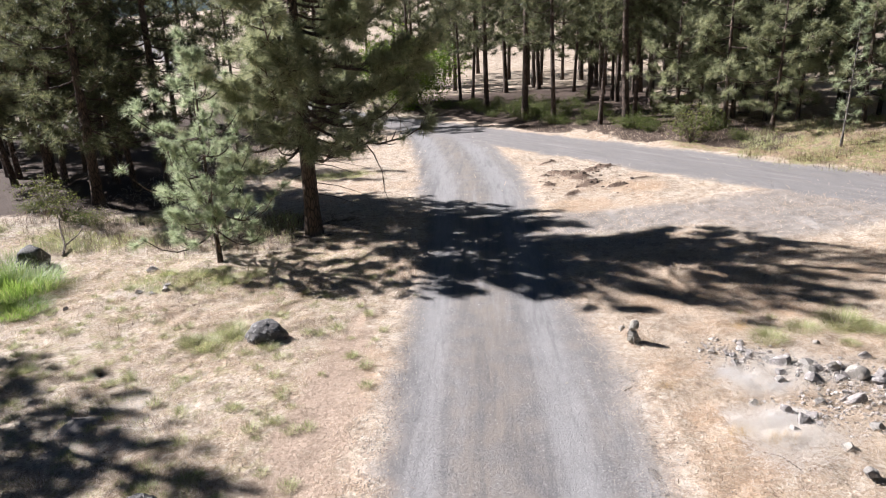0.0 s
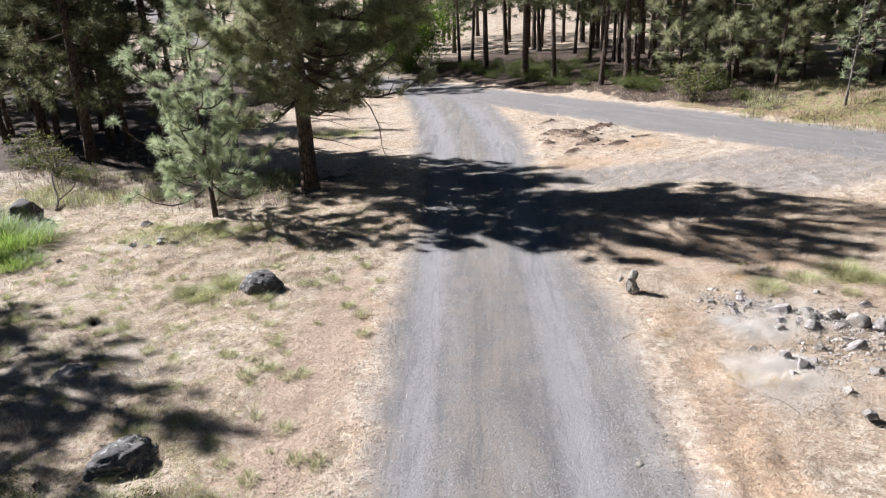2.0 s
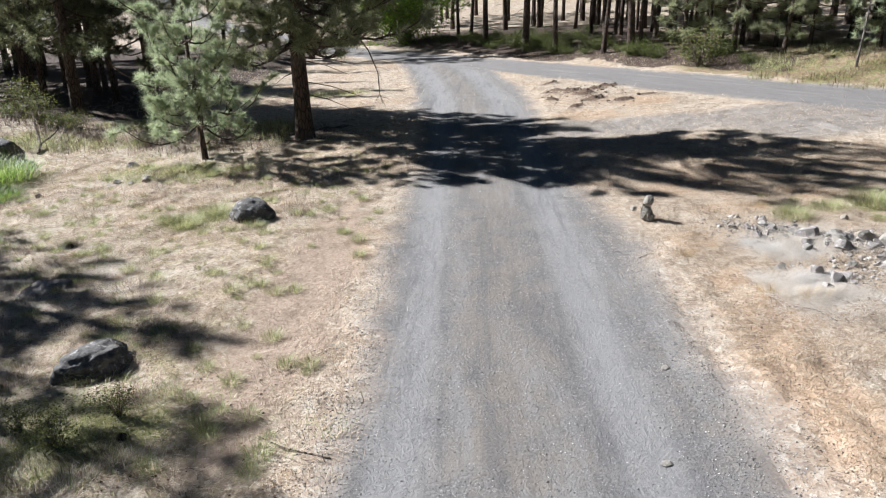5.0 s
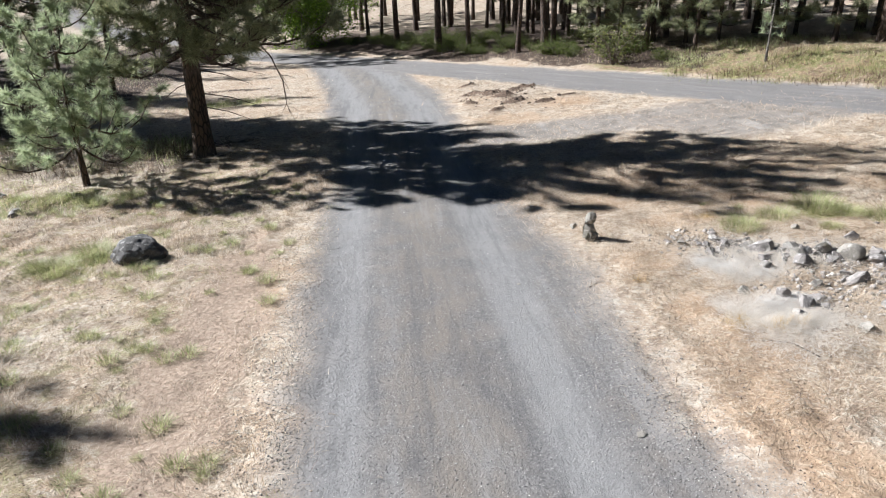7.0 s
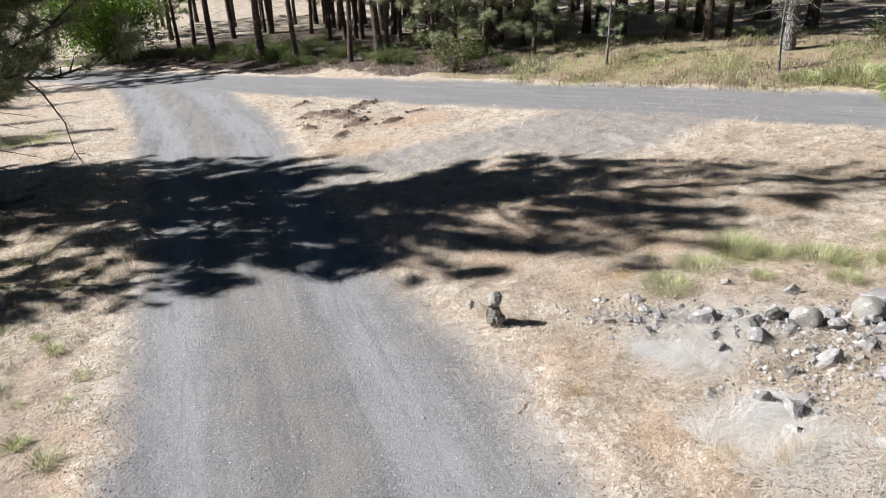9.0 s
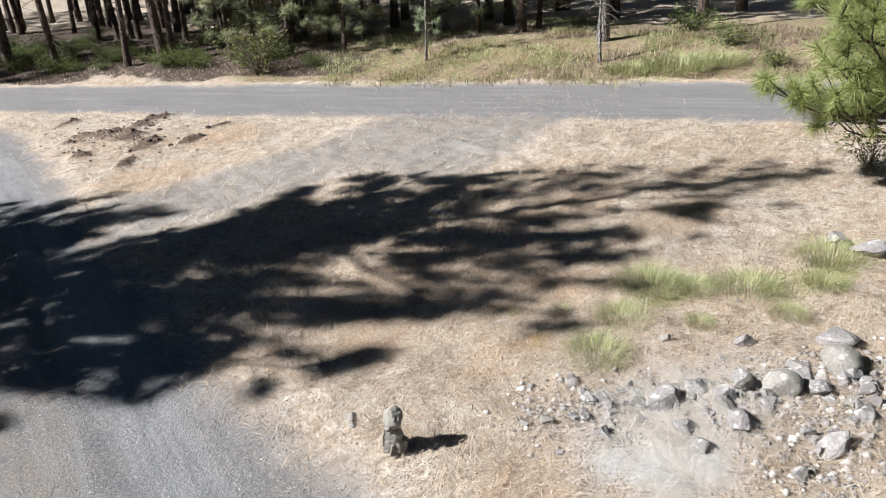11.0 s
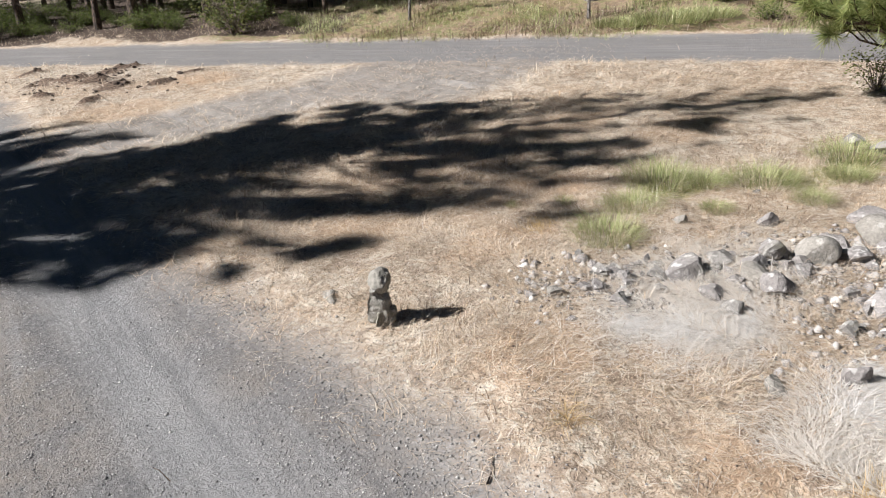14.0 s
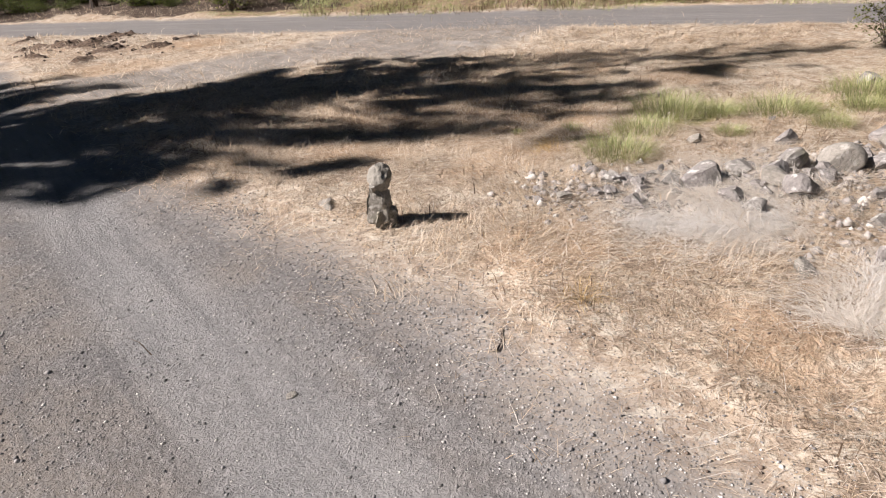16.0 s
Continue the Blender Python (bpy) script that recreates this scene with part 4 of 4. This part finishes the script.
# ---- cairn ----
cairn = new("rock_cairn")
cairn.matrix_basis = pose(3.97, 14.24, stand(3.97, 14.24), 0, 0, 12)
tagged(cairn, "small balanced cairn of weathered grey stones on dry grass", "cairn")
foot = part("stone", rock_mesh("stone", 51, (0.095, 0.085, 0.075), 0.3, 8, 4), CAIRN_ROCK, cairn)
foot.matrix_basis = pose(0.008, 0, 0.035, 6, -4, 20)
trunk_stone = part("stone", rock_mesh("stone", 52, (0.11, 0.106, 0.13), 0.28, 7, 4), CAIRN_ROCK, cairn)
trunk_stone.matrix_basis = pose(-0.006, 0, 0.14, 0, 4, 50)
head_stone = part("stone", rock_mesh("stone", 53, (0.074, 0.07, 0.068), 0.28, 8, 4), CAIRN_ROCK, cairn, "rounded lichen-grey top stone")
head_stone.matrix_basis = pose(0.018, 0, 0.282, 0, -25, 10)
chip = part("stone", rock_mesh("stone", 54, (0.034, 0.026, 0.02), 0.2, 8), CAIRN_ROCK, cairn, "small jutting chip of stone")
chip.matrix_basis = pose(-0.058, -0.012, 0.236, 0, 20, 30)

# ---- rocks ----
rock("boulder", rock_mesh("boulder", 68, (0.33, 0.28, 0.23), 0.15, 1, 5), DARK_ROCK, -1.68, 15.0, 0.06, 15, "grey lichen-marked boulder half sunk in dry grass")
rock("boulder", rock_mesh("boulder", 62, (0.34, 0.29, 0.23), 0.24, 1, 5), DARK_ROCK, -1.84, 10.68, -0.01, 40, "dark pitted lava boulder in pine shade")
rock("boulder", rock_mesh("boulder", 63, (0.42, 0.36, 0.34), 0.2, 7, 4), DARK_ROCK, -8.35, 19.5, 0.15, 10, "dark boulder among lush green grass")
rock("boulder", rock_mesh("boulder", 64, (0.34, 0.22, 0.12), 0.3, 9, 4), BASALT, -3.45, 12.55, -0.02, 70, "flat weathered rock in pine shade")
rock("boulder", rock_mesh("boulder", 65, (0.155, 0.12, 0.10), 0.06, 3, 4), PALE_ROCK, 6.36, 12.84, 0.085, -15, "smooth pale rounded stone on a rubble heap", tilt=(0, -8))
rock("boulder", rock_mesh("boulder", 66, (0.165, 0.145, 0.13), 0.1, 4, 4), PALE_ROCK, 6.98, 12.72, 0.06, 30, "rounded grey-brown stone on a rubble heap")
rock("boulder", rock_mesh("boulder", 67, (0.17, 0.13, 0.10), 0.18, 9, 4), PALE_ROCK, 3.93, 14.74, -0.075, 20, "pale slab of stone sunk in dry grass")
ROCKS = [rock_mesh("rubble_stone", 70 + k, (0.11, 0.08 + 0.014 * (k % 3), 0.055 + 0.012 * (k % 4)), 0.14, 12, 3) for k in range(9)]
for me in ROCKS:
    me.polygons.foreach_set("use_smooth", np.zeros(len(me.polygons), bool))
for k, me in enumerate(ROCKS):
    me.materials.append((BASALT, MID_ROCK, BASALT, BASALT, PALE_ROCK)[k % 5])


def rubble(x, y, scale, k, r):
    label = "broken grey basalt stone in a rubble heap" if k % 5 != 4 else "pale weathered stone in a rubble heap"
    rock("rubble_stone", ROCKS[k % 9], BASALT, x, y, (0.02 + 0.1 * max(r.random() - 0.4, 0)) * scale, r.uniform(0, 360), label, "stone", "stones of the rubble heap", (r.normal() * 24, r.normal() * 24), scale)


r = np.random.default_rng(80)
for k, (x, y, size) in enumerate([(6.56, 12.64, 1.0), (5.96, 13.28, 1.1), (5.66, 13.32, 1.3), (6.26, 13.08, 1.1), (5.88, 12.97, 1.2), (5.59, 13.07, 1.0), (5.53, 13.45, 0.8), (5.35, 13.78, 0.8),
                                  (9.18, 13.44, 1.9), (9.22, 13.8, 1.3), (5.46, 12.88, 0.9), (6.1, 12.35, 1.3), (5.21, 12.15, 1.0), (4.95, 12.39, 0.8), (5.3, 11.92, 1.1), (5.14, 11.75, 0.9), (5.45, 12.0, 0.8), (7.3, 12.9, 1.6), (6.75, 12.9, 1.0)]):
    rubble(x, y, size, k, r)
count = 0
while count < 281:
    x, y = r.uniform(4.6, 8.6), r.uniform(10.9, 14.0)
    row = np.exp(-(((y - 13.3 + 0.66 * (x - 5.65)) / 0.25) ** 2)) * smooth(4.7, 5.3, x) * smooth(8.4, 7.2, x)
    heap = max(1.0 * np.exp(-(((x - 6.3) / 0.55) ** 2) - ((y - 12.25) / 0.38) ** 2), 0.5 * np.exp(-(((x - 5.4) / 0.22) ** 2) - ((y - 11.85) / 0.2) ** 2), 0.02 * smooth(4.8, 5.4, x) * smooth(8, 7, x))
    if r.random() < max(row, 0.85 * heap):
        rubble(x, y, float(np.clip(r.lognormal(-0.86, 0.42), 0.22, 1.0)), count, r)
        count += 1
for x, y, size in [(-5.44, 19.04, 1.4), (-4.53, 17.6, 1.2), (-4.75, 17.45, 0.9), (-5.05, 17.5, 1.0), (-4.62, 17.85, 0.8), (-6.2, 16.9, 0.9)]:
    rock("loose_stone", ROCKS[int(size * 10) % 9], BASALT, x, y, 0.02 * size, 40 * x, "loose stone lying on the ground", "stone", "", (8, 5), size)

for x, y, size in [(2.85, 13.15, 0.28), (3.16, 10.43, 0.5), (2.84, 9.24, 0.5)]:
    rock("loose_stone", ROCKS[4], PALE_ROCK, x, y, -0.015 * size, 70 * x, "flat pale stone on the gravel track", "stone", "", (4, 3), size)

# ---- dug earth ----
CLODS = [rock_mesh("earth_clod", 90 + k, (0.1, 0.085, 0.06), 0.35, 5, 2) for k in range(4)]
for me in CLODS:
    me.materials.append(EARTH)
count = 0
while count < 200:
    x, y = r.uniform(3.2, 7.4), r.uniform(23.0, 29.4)
    if r.random() < float(dirt_mask(x, y)) ** 0.8:
        rock("earth_clod", CLODS[count % 4], EARTH, x, y, 0.0, r.uniform(0, 360), "dark clod of dug earth", "earth clod", "clods of dug earth", (r.normal() * 20, r.normal() * 20), float(np.clip(r.lognormal(-1.3, 0.5), 0.12, 0.8)))
        count += 1

# ---- fallen sticks and cones ----


def stick(points, thick, label):
    rods = Tubes()
    pts = np.array([(x, y, float(ground_z(x, y)) + up) for x, y, up in points])
    rods.add(pts, np.linspace(thick, thick * 0.4, len(pts)), 6)
    me = rods.mesh("fallen_stick")
    me.materials.append(STICK)
    tagged(new("fallen_stick", me), label, "stick")


stick([(3.53, 12.83, 0.006), (3.58, 12.86, 0.009), (3.66, 12.94, 0.006)], 0.0045, "short dark stick on dry soil")
stick([(-8.2, 20.2, 0.02), (-8.35, 20.6, 0.1), (-8.7, 21.1, 0.4), (-8.8, 21.3, 0.55)], 0.035, "bare grey branch lying in dry grass")
stick([(-8.35, 20.6, 0.1), (-8.15, 20.9, 0.3), (-8.1, 21.05, 0.42)], 0.02, "bare grey branch lying in dry grass")
stick([(4.9, 11.1, 0.012), (4.8, 11.3, 0.03), (4.65, 11.42, 0.02)], 0.006, "thin dry twig on bare soil")
stick([(0.55, 9.35, 0.01), (0.2, 9.45, 0.02), (-0.05, 9.62, 0.015)], 0.007, "thin dry twig beside the track")


def cone(x, y, turn):
    bm = bmesh.new()
    rr = np.random.default_rng(5)
    for k in range(60):
        u = k / 60
        a, rad = k * 2.4, 0.036 * math.sin(0.35 + 2.5 * u) + 0.004
        c = Vector((math.cos(a) * rad, math.sin(a) * rad, 0.09 * u))
        out, side = Vector((math.cos(a), math.sin(a), 0.5)) * 0.012, Vector((-math.sin(a), math.cos(a), 0)) * 0.009
        q = [bm.verts.new(c - out - side), bm.verts.new(c - out + side), bm.verts.new(c + out + side * 0.8), bm.verts.new(c + out - side * 0.8)]
        bm.faces.new(q)
    bmesh.ops.solidify(bm, geom=bm.faces[:], thickness=0.003)
    me = bpy.data.meshes.new("pine_cone")
    bm.to_mesh(me)
    bm.free()
    me.materials.append(STICK)
    ob = new("pine_cone", me)
    ob.matrix_basis = pose(x, y, stand(x, y) + 0.025, 82, 0, turn) @ Matrix.Scale(0.75, 4)
    tagged(ob, "open brown pine cone on the ground", "pine cone")


for x, y, turn in [(-1.05, 9.6, 20), (-2.6, 10.4, 130), (-3.9, 13.9, 60)]:
    cone(x, y, turn)

# ---- grass ----


def clump(name, seed, count, radius, long, mat, wide=0.0055):
    rr = np.random.default_rng(seed)
    a, d = rr.uniform(0, 6.283, count), radius * np.sqrt(rr.random(count)) * 0.75
    xy = np.stack([np.cos(a) * d, np.sin(a) * d], 1)
    rise = np.clip(1.3 - 0.75 * d / radius + rr.normal(size=count) * 0.26, 0.3, 1.5)
    me = blades(name, xy, long * rr.uniform(0.5, 1.15, count), rise, np.full(count, wide), rr, a + rr.normal(size=count) * 0.7, np.zeros(count))
    me.materials.append(mat)
    ob = new(name, me)
    ob["kind"] = "stuff"
    return ob


tuft = clump("grass_clump", 101, 850, 0.38, 0.26, GREEN_BLADE, 0.0036)
tuft.matrix_basis = pose(7.06, 14.5, stand(7.06, 14.5))
tagged(tuft, "green tufted grass clump in dry straw", "grass")
BIG_TUFTS = [(6.4, 14.27, 0.75), (5.8, 14.05, 0.8), (7.66, 13.86, 0.9), (8.8, 13.64, 1.1), (6.8, 13.78, 0.4), (7.44, 13.35, 0.5), (8.2, 13.4, 0.6), (-2.72, 14.86, 0.95), (-2.4, 15.35, 0.85),
             (-2.2, 15.1, 0.6), (9.3, 13.1, 0.9), (-3.0, 15.0, 0.6), (7.3, 14.2, 0.7), (-1.55, 14.62, 0.5), (-4.2, 18.4, 0.9), (-3.4, 18.0, 0.8), (-4.9, 18.6, 0.7), (-2.9, 18.3, 0.8), (-5.3, 14.2, 0.7)]
for k, (x, y, size) in enumerate(BIG_TUFTS):
    copy_thing(tuft, pose(x, y, stand(x, y), 0, 0, 77 * k)).scale = (size, size, size * 0.95)
thin = clump("grass_clump", 102, 150, 0.13, 0.15, GREEN_BLADE, 0.0042)
thin.matrix_basis = pose(-0.59, 15.26, stand(-0.59, 15.26))
tagged(thin, "small yellow-green grass tuft on dry ground", "grass")
r = np.random.default_rng(103)
SMALL_TUFTS = [(-0.92, 13.04), (-0.95, 13.2), (-1.53, 12.83), (-0.97, 12.5), (-1.2, 12.7), (-4.06, 14.07), (-0.42, 9.62), (-0.47, 10.34), (-0.51, 9.75), (-0.7, 9.26), (0.02, 9.41), (-1.1, 10.1), (-0.8, 10.6), (5.81, 15.04), (6.15, 14.76), (-1.4, 11.3), (-0.95, 10.2)]
SMALL_TUFTS += [(r.uniform(-6.5, 0.2), r.uniform(9.2, 18.0)) for _ in range(240)]
for k, (x, y) in enumerate(SMALL_TUFTS):
    size = r.uniform(0.35, 0.95)
    copy_thing(thin, pose(x, y, stand(x, y), 0, 0, 51 * k)).scale = (size, size, size)
lush = clump("tall_grass", 104, 1500, 1.25, 0.5, LUSH_BLADE, 0.012)
lush.matrix_basis = pose(-7.9, 17.9, stand(-7.9, 17.9))
tagged(lush, "lush bright green tall grass patch", "grass")
for x, y, size in [(-8.9, 18.6, 0.9), (-7.2, 16.9, 0.6)]:
    copy_thing(lush, pose(x, y, stand(x, y), 0, 0, 40 * x)).scale = (size, size, size)


reeds = clump("tall_grass", 105, 900, 1.1, 0.45, GREEN_BLADE, 0.014)
reeds.matrix_basis = pose(16.4, 20.7, stand(16.4, 20.7))
tagged(reeds, "tall pale green grass beside the lane", "grass")
for x, y, size in [(17.2, 20.2, 0.8), (15.7, 21.6, 0.7)]:
    copy_thing(reeds, pose(x, y, stand(x, y), 0, 0, 40 * x)).scale = (size, size, size)


def scatter(n, x0, x1, y0, y1, keep, r):
    out = []
    total = 0
    while total < n:
        xy = np.stack([r.uniform(x0, x1, n), r.uniform(y0, y1, n)], 1)
        xy = xy[r.random(n) < keep(xy[:, 0], xy[:, 1])]
        out.append(xy)
        total += len(xy)
    return np.concatenate(out)[:n]


def off_road(x, y):
    road = np.maximum.reduce([track_mask(x, y), lane_mask(x, y), apron_mask(x, y) * 1.2])
    bare = 0.85 * patch(x, y, BARE_SPOTS) + dirt_mask(x, y)
    return np.clip(np.clip(1.04 - 1.1 * road - bare, 0, 1) ** 1.5 + 0.004 + 0.004 * lane_mask(x, y) + 0.1 * apron_mask(x, y), 0, 1) * (0.35 + 0.65 * ripple(x, y, 0.45, 12)) * (0.5 + 0.5 * ripple(x, y, 1.6, 13))


def on_rubble(x, y):
    return np.exp(-(((y - 13.3 + 0.66 * (x - 5.65)) / 0.36) ** 2)) * smooth(4.5, 5.2, x) + 0.5 * np.exp(-(((x - 6.1) / 0.7) ** 2) - ((y - 12.3) / 0.45) ** 2)


def straw_field(name, n, box, long, wide, seed, mat=STRAW, keep=off_road, up=0.28, lift=0.0):
    r = np.random.default_rng(seed)
    xy = scatter(n, *box, keep, r)
    head = 6.283 * ripple(xy[:, 0], xy[:, 1], 0.7, 14) * 2 + r.normal(size=n) * 0.9
    rise = np.clip(np.abs(r.normal(size=n)) * up, 0.02, 1.4)
    me = blades(name, xy, long * r.uniform(0.45, 1.3, n), rise, wide * r.uniform(0.7, 1.3, n), r, head, ground_z(xy[:, 0], xy[:, 1]) + lift * r.random(n))
    me.materials.append(mat)
    return tagged(new(name, me), "matted dry straw and standing dead grass", "grass", kind="stuff")


straw_field("dry_grass", 130000, (3.0, 8.6, 10.4, 16.5), 0.085, 0.0019, 111)
straw_field("dry_grass", 9000, (3.2, 9.0, 10.4, 17.0), 0.16, 0.0022, 118, PALE_STRAW, off_road, 0.35)
straw_field("dry_grass", 90000, (-6.5, 1.0, 8.8, 18.5), 0.11, 0.003, 112)
straw_field("dry_grass", 42000, (3.0, 14.5, 15.8, 22.5), 0.15, 0.006, 113)
straw_field("dry_grass", 36000, (3.2, 12.0, 13.4, 17.0), 0.12, 0.0028, 137)
straw_field("dry_grass", 45000, (-10, 17, 17.0, 40.0), 0.2, 0.011, 114, up=0.4)
straw_field("dry_grass", 26000, (-7.0, 0.6, 8.8, 18.5), 0.12, 0.0042, 135, STRAW, lambda x, y: off_road(x, y) * smooth(0.45, 0.75, ripple(x, y, 0.32, 27)), 0.8)
straw_field("dry_grass", 9000, (3.4, 9.0, 11.5, 18.0), 0.11, 0.003, 136, STRAW, lambda x, y: off_road(x, y) * smooth(0.5, 0.8, ripple(x, y, 0.3, 28)), 0.8)
straw_field("dry_grass", 20000, (4.5, 7.3, 11.0, 14.0), 0.19, 0.0021, 115, PALE_STRAW, lambda x, y: np.clip(patch(x, y, ASH_SPOTS), 0, 1), 0.15, 0.05)
straw_field("dry_grass", 9000, (4.5, 8.0, 11.2, 14.0), 0.12, 0.0028, 120, STRAW, off_road, 0.2, 0.05)
straw_field("dry_grass", 60000, (-7.0, 0.7, 8.8, 19.0), 0.085, 0.0032, 138, STRAW, lambda x, y: off_road(x, y) * smooth(0.55, 0.8, ripple(x, y, 0.17, 61)), 1.0)
straw_field("dry_grass", 16000, (-7.0, 0.7, 8.8, 19.5), 0.075, 0.0034, 139, GREEN_BLADE, lambda x, y: off_road(x, y) * smooth(0.66, 0.85, ripple(x, y, 0.2, 62)) * smooth(0.35, 0.6, ripple(x, y, 1.2, 63)), 1.1)
straw_field("dry_grass", 26000, (3.5, 9.5, 10.4, 18.0), 0.08, 0.0022, 140, STRAW, lambda x, y: off_road(x, y) * smooth(0.55, 0.8, ripple(x, y, 0.15, 64)), 1.0)
straw_field("dry_grass", 9000, (4.6, 7.6, 11.2, 14.2), 0.15, 0.0022, 141, STRAW, on_rubble, 0.25, 0.03)
WHITE_SPOTS = [(5.12, 12.98, 0.2, 0.13), (5.36, 12.8, 0.2, 0.11), (5.05, 12.03, 0.17, 0.13), (5.27, 12.1, 0.13, 0.11), (4.95, 13.2, 0.12, 0.1)]
straw_field("dry_grass", 6000, (4.6, 5.9, 11.6, 13.6), 0.14, 0.0021, 143, ASH_STRAW, lambda x, y: patch(x, y, WHITE_SPOTS) ** 1.5, 0.2, 0.05)
YELLOW_SPOTS = [(4.55, 11.75, 0.13, 0.13), (4.9, 11.55, 0.2, 0.15), (5.6, 14.5, 0.15, 0.12), (4.1, 12.9, 0.1, 0.1)]
straw_field("dry_grass", 900, (3.5, 6.2, 11.2, 15), 0.13, 0.0022, 119, YELLOW_STRAW, lambda x, y: patch(x, y, YELLOW_SPOTS) ** 2, 0.9)
straw_field("dry_grass", 3500, (-3.4, 0.3, 8.8, 11.0), 0.12, 0.005, 132, GREEN_BLADE, lambda x, y: patch(x, y, [(-1.7, 9.6, 1.0, 0.6)]) * ripple(x, y, 0.3, 24), 0.9)
straw_field("dry_grass", 5000, (-6, 16, 15, 31), 0.22, 0.008, 116, GREEN_BLADE, lambda x, y: patch(x, y, GREEN_SPOTS) ** 2, 0.9)


def weedy(x, y):
    return off_road(x, y) * smooth(0.52, 0.75, ripple(x, y, 0.5, 21)) * (0.3 + 0.7 * smooth(2, -3, x))


straw_field("dead_weeds", 11000, (10.5, 21, 16.5, 31.0), 0.24, 0.012, 130, WEED, lambda x, y: smooth(23.3, 24.5, across(x, y)) * smooth(0.4, 0.7, ripple(x, y, 1.1, 22)), 0.9)
straw_field("dead_weeds", 11000, (10.5, 21, 16.5, 31.0), 0.24, 0.012, 131, GREEN_BLADE, lambda x, y: smooth(23.3, 24.5, across(x, y)) * smooth(0.5, 0.75, ripple(x, y, 1.3, 23)), 0.9)
straw_field("dead_weeds", 4500, (-11, -2.8, 19.8, 23.6), 0.32, 0.009, 133, WEED, lambda x, y: smooth(19.8, 21.5, y + 0.25 * x + 2) * ripple(x, y, 0.8, 25), 1.2)
straw_field("dead_weeds", 3500, (-11, -2.8, 19.4, 23.4), 0.3, 0.009, 134, GREEN_BLADE, lambda x, y: smooth(0.45, 0.8, ripple(x, y, 0.9, 26)), 1.2)
straw_field("dead_weeds", 22000, (-8, 9, 9.0, 21.0), 0.11, 0.005, 117, WEED, weedy, 0.7)


def pebbles(name, n, box, keep, size, seed, mat=PEBBLE):
    r = np.random.default_rng(seed)
    xy = scatter(n, *box, keep, r)
    s = size * np.clip(r.lognormal(0, 0.42, n), 0.4, 2.4)
    shape = np.array([[1, 0, 0], [-1, 0, 0], [0, 1, 0], [0, -1, 0], [0, 0, 0.7], [0, 0, -0.7]])
    v = shape[None] * s[:, None, None] * r.uniform(0.6, 1.3, (n, 6, 1))
    a = r.uniform(0, 6.283, n)
    c, sn = np.cos(a)[:, None], np.sin(a)[:, None]
    x, y = v[:, :, 0] * c - v[:, :, 1] * sn, v[:, :, 0] * sn + v[:, :, 1] * c
    pts = np.stack([x + xy[:, :1], y + xy[:, 1:], v[:, :, 2] + (ground_z(xy[:, 0], xy[:, 1]) + 0.2 * s)[:, None]], 2)
    f = np.array([[0, 2, 4], [2, 1, 4], [1, 3, 4], [3, 0, 4], [2, 0, 5], [1, 2, 5], [3, 1, 5], [0, 3, 5]])
    faces = (6 * np.arange(n)[:, None, None] + f).reshape(-1, 3)
    me = fill_mesh(bpy.data.meshes.new(name), pts.reshape(-1, 3), faces, flat=True)
    me.materials.append(mat)
    return tagged(new(name, me), "loose grey gravel on the track", "gravel", kind="stuff")


def on_track(x, y):
    edge = np.exp(-(((np.abs(x - track_mid(y)) - track_half(y) + 0.1) / 0.3) ** 2))
    return np.clip(track_mask(x, y) * (1 - 0.75 * rut_mask(x, y)) * 0.6 + 0.5 * edge, 0, 1) * (0.4 + 0.6 * ripple(x, y, 0.5, 15))


pebbles("gravel", 30000, (0.0, 4.4, 8.8, 15.5), on_track, 0.0036, 121)
pebbles("gravel", 6000, (-0.6, 4.4, 9.0, 22.0), on_track, 0.0047, 122)
pebbles("gravel", 36000, (0.3, 4.2, 10.2, 15.0), on_track, 0.0024, 127)
pebbles("gravel", 5000, (-0.4, 1.2, 8.8, 17.0), lambda x, y: np.exp(-(((x - track_mid(y) + track_half(y) + 0.1) / 0.2) ** 2)) * (0.2 + 0.8 * ripple(x, y, 0.4, 16)), 0.0042, 128)
pebbles("gravel", 4000, (2.8, 4.2, 9.0, 17.0), lambda x, y: np.exp(-(((x - track_mid(y) - track_half(y) - 0.1) / 0.22) ** 2)) * (0.2 + 0.8 * ripple(x, y, 0.4, 17)), 0.0034, 129)
pebbles("gravel", 200, (-4, 9, 9.0, 18.0), lambda x, y: 0.2 + 0 * x, 0.007, 123)


pebbles("rubble", 3200, (4.4, 8.6, 11.2, 14.2), on_rubble, 0.02, 124, RUBBLE)["label"] = "small chips of broken grey stone"
pebbles("soil_crumbs", 11000, (-6.5, 1.0, 8.8, 19.0), off_road, 0.006, 125, CRUMB)["label"] = "brown soil crumbs and bark bits on dry ground"
pebbles("soil_crumbs", 7000, (3.0, 9.5, 10.4, 18.0), off_road, 0.0042, 126, CRUMB)["label"] = "brown soil crumbs and bark bits on dry ground"
pebbles("soil_crumbs", 2500, (3.3, 4.9, 8.6, 12.6), furrow_mask, 0.0045, 142, CRUMB)["label"] = "brown soil crumbs in pressed tyre marks"
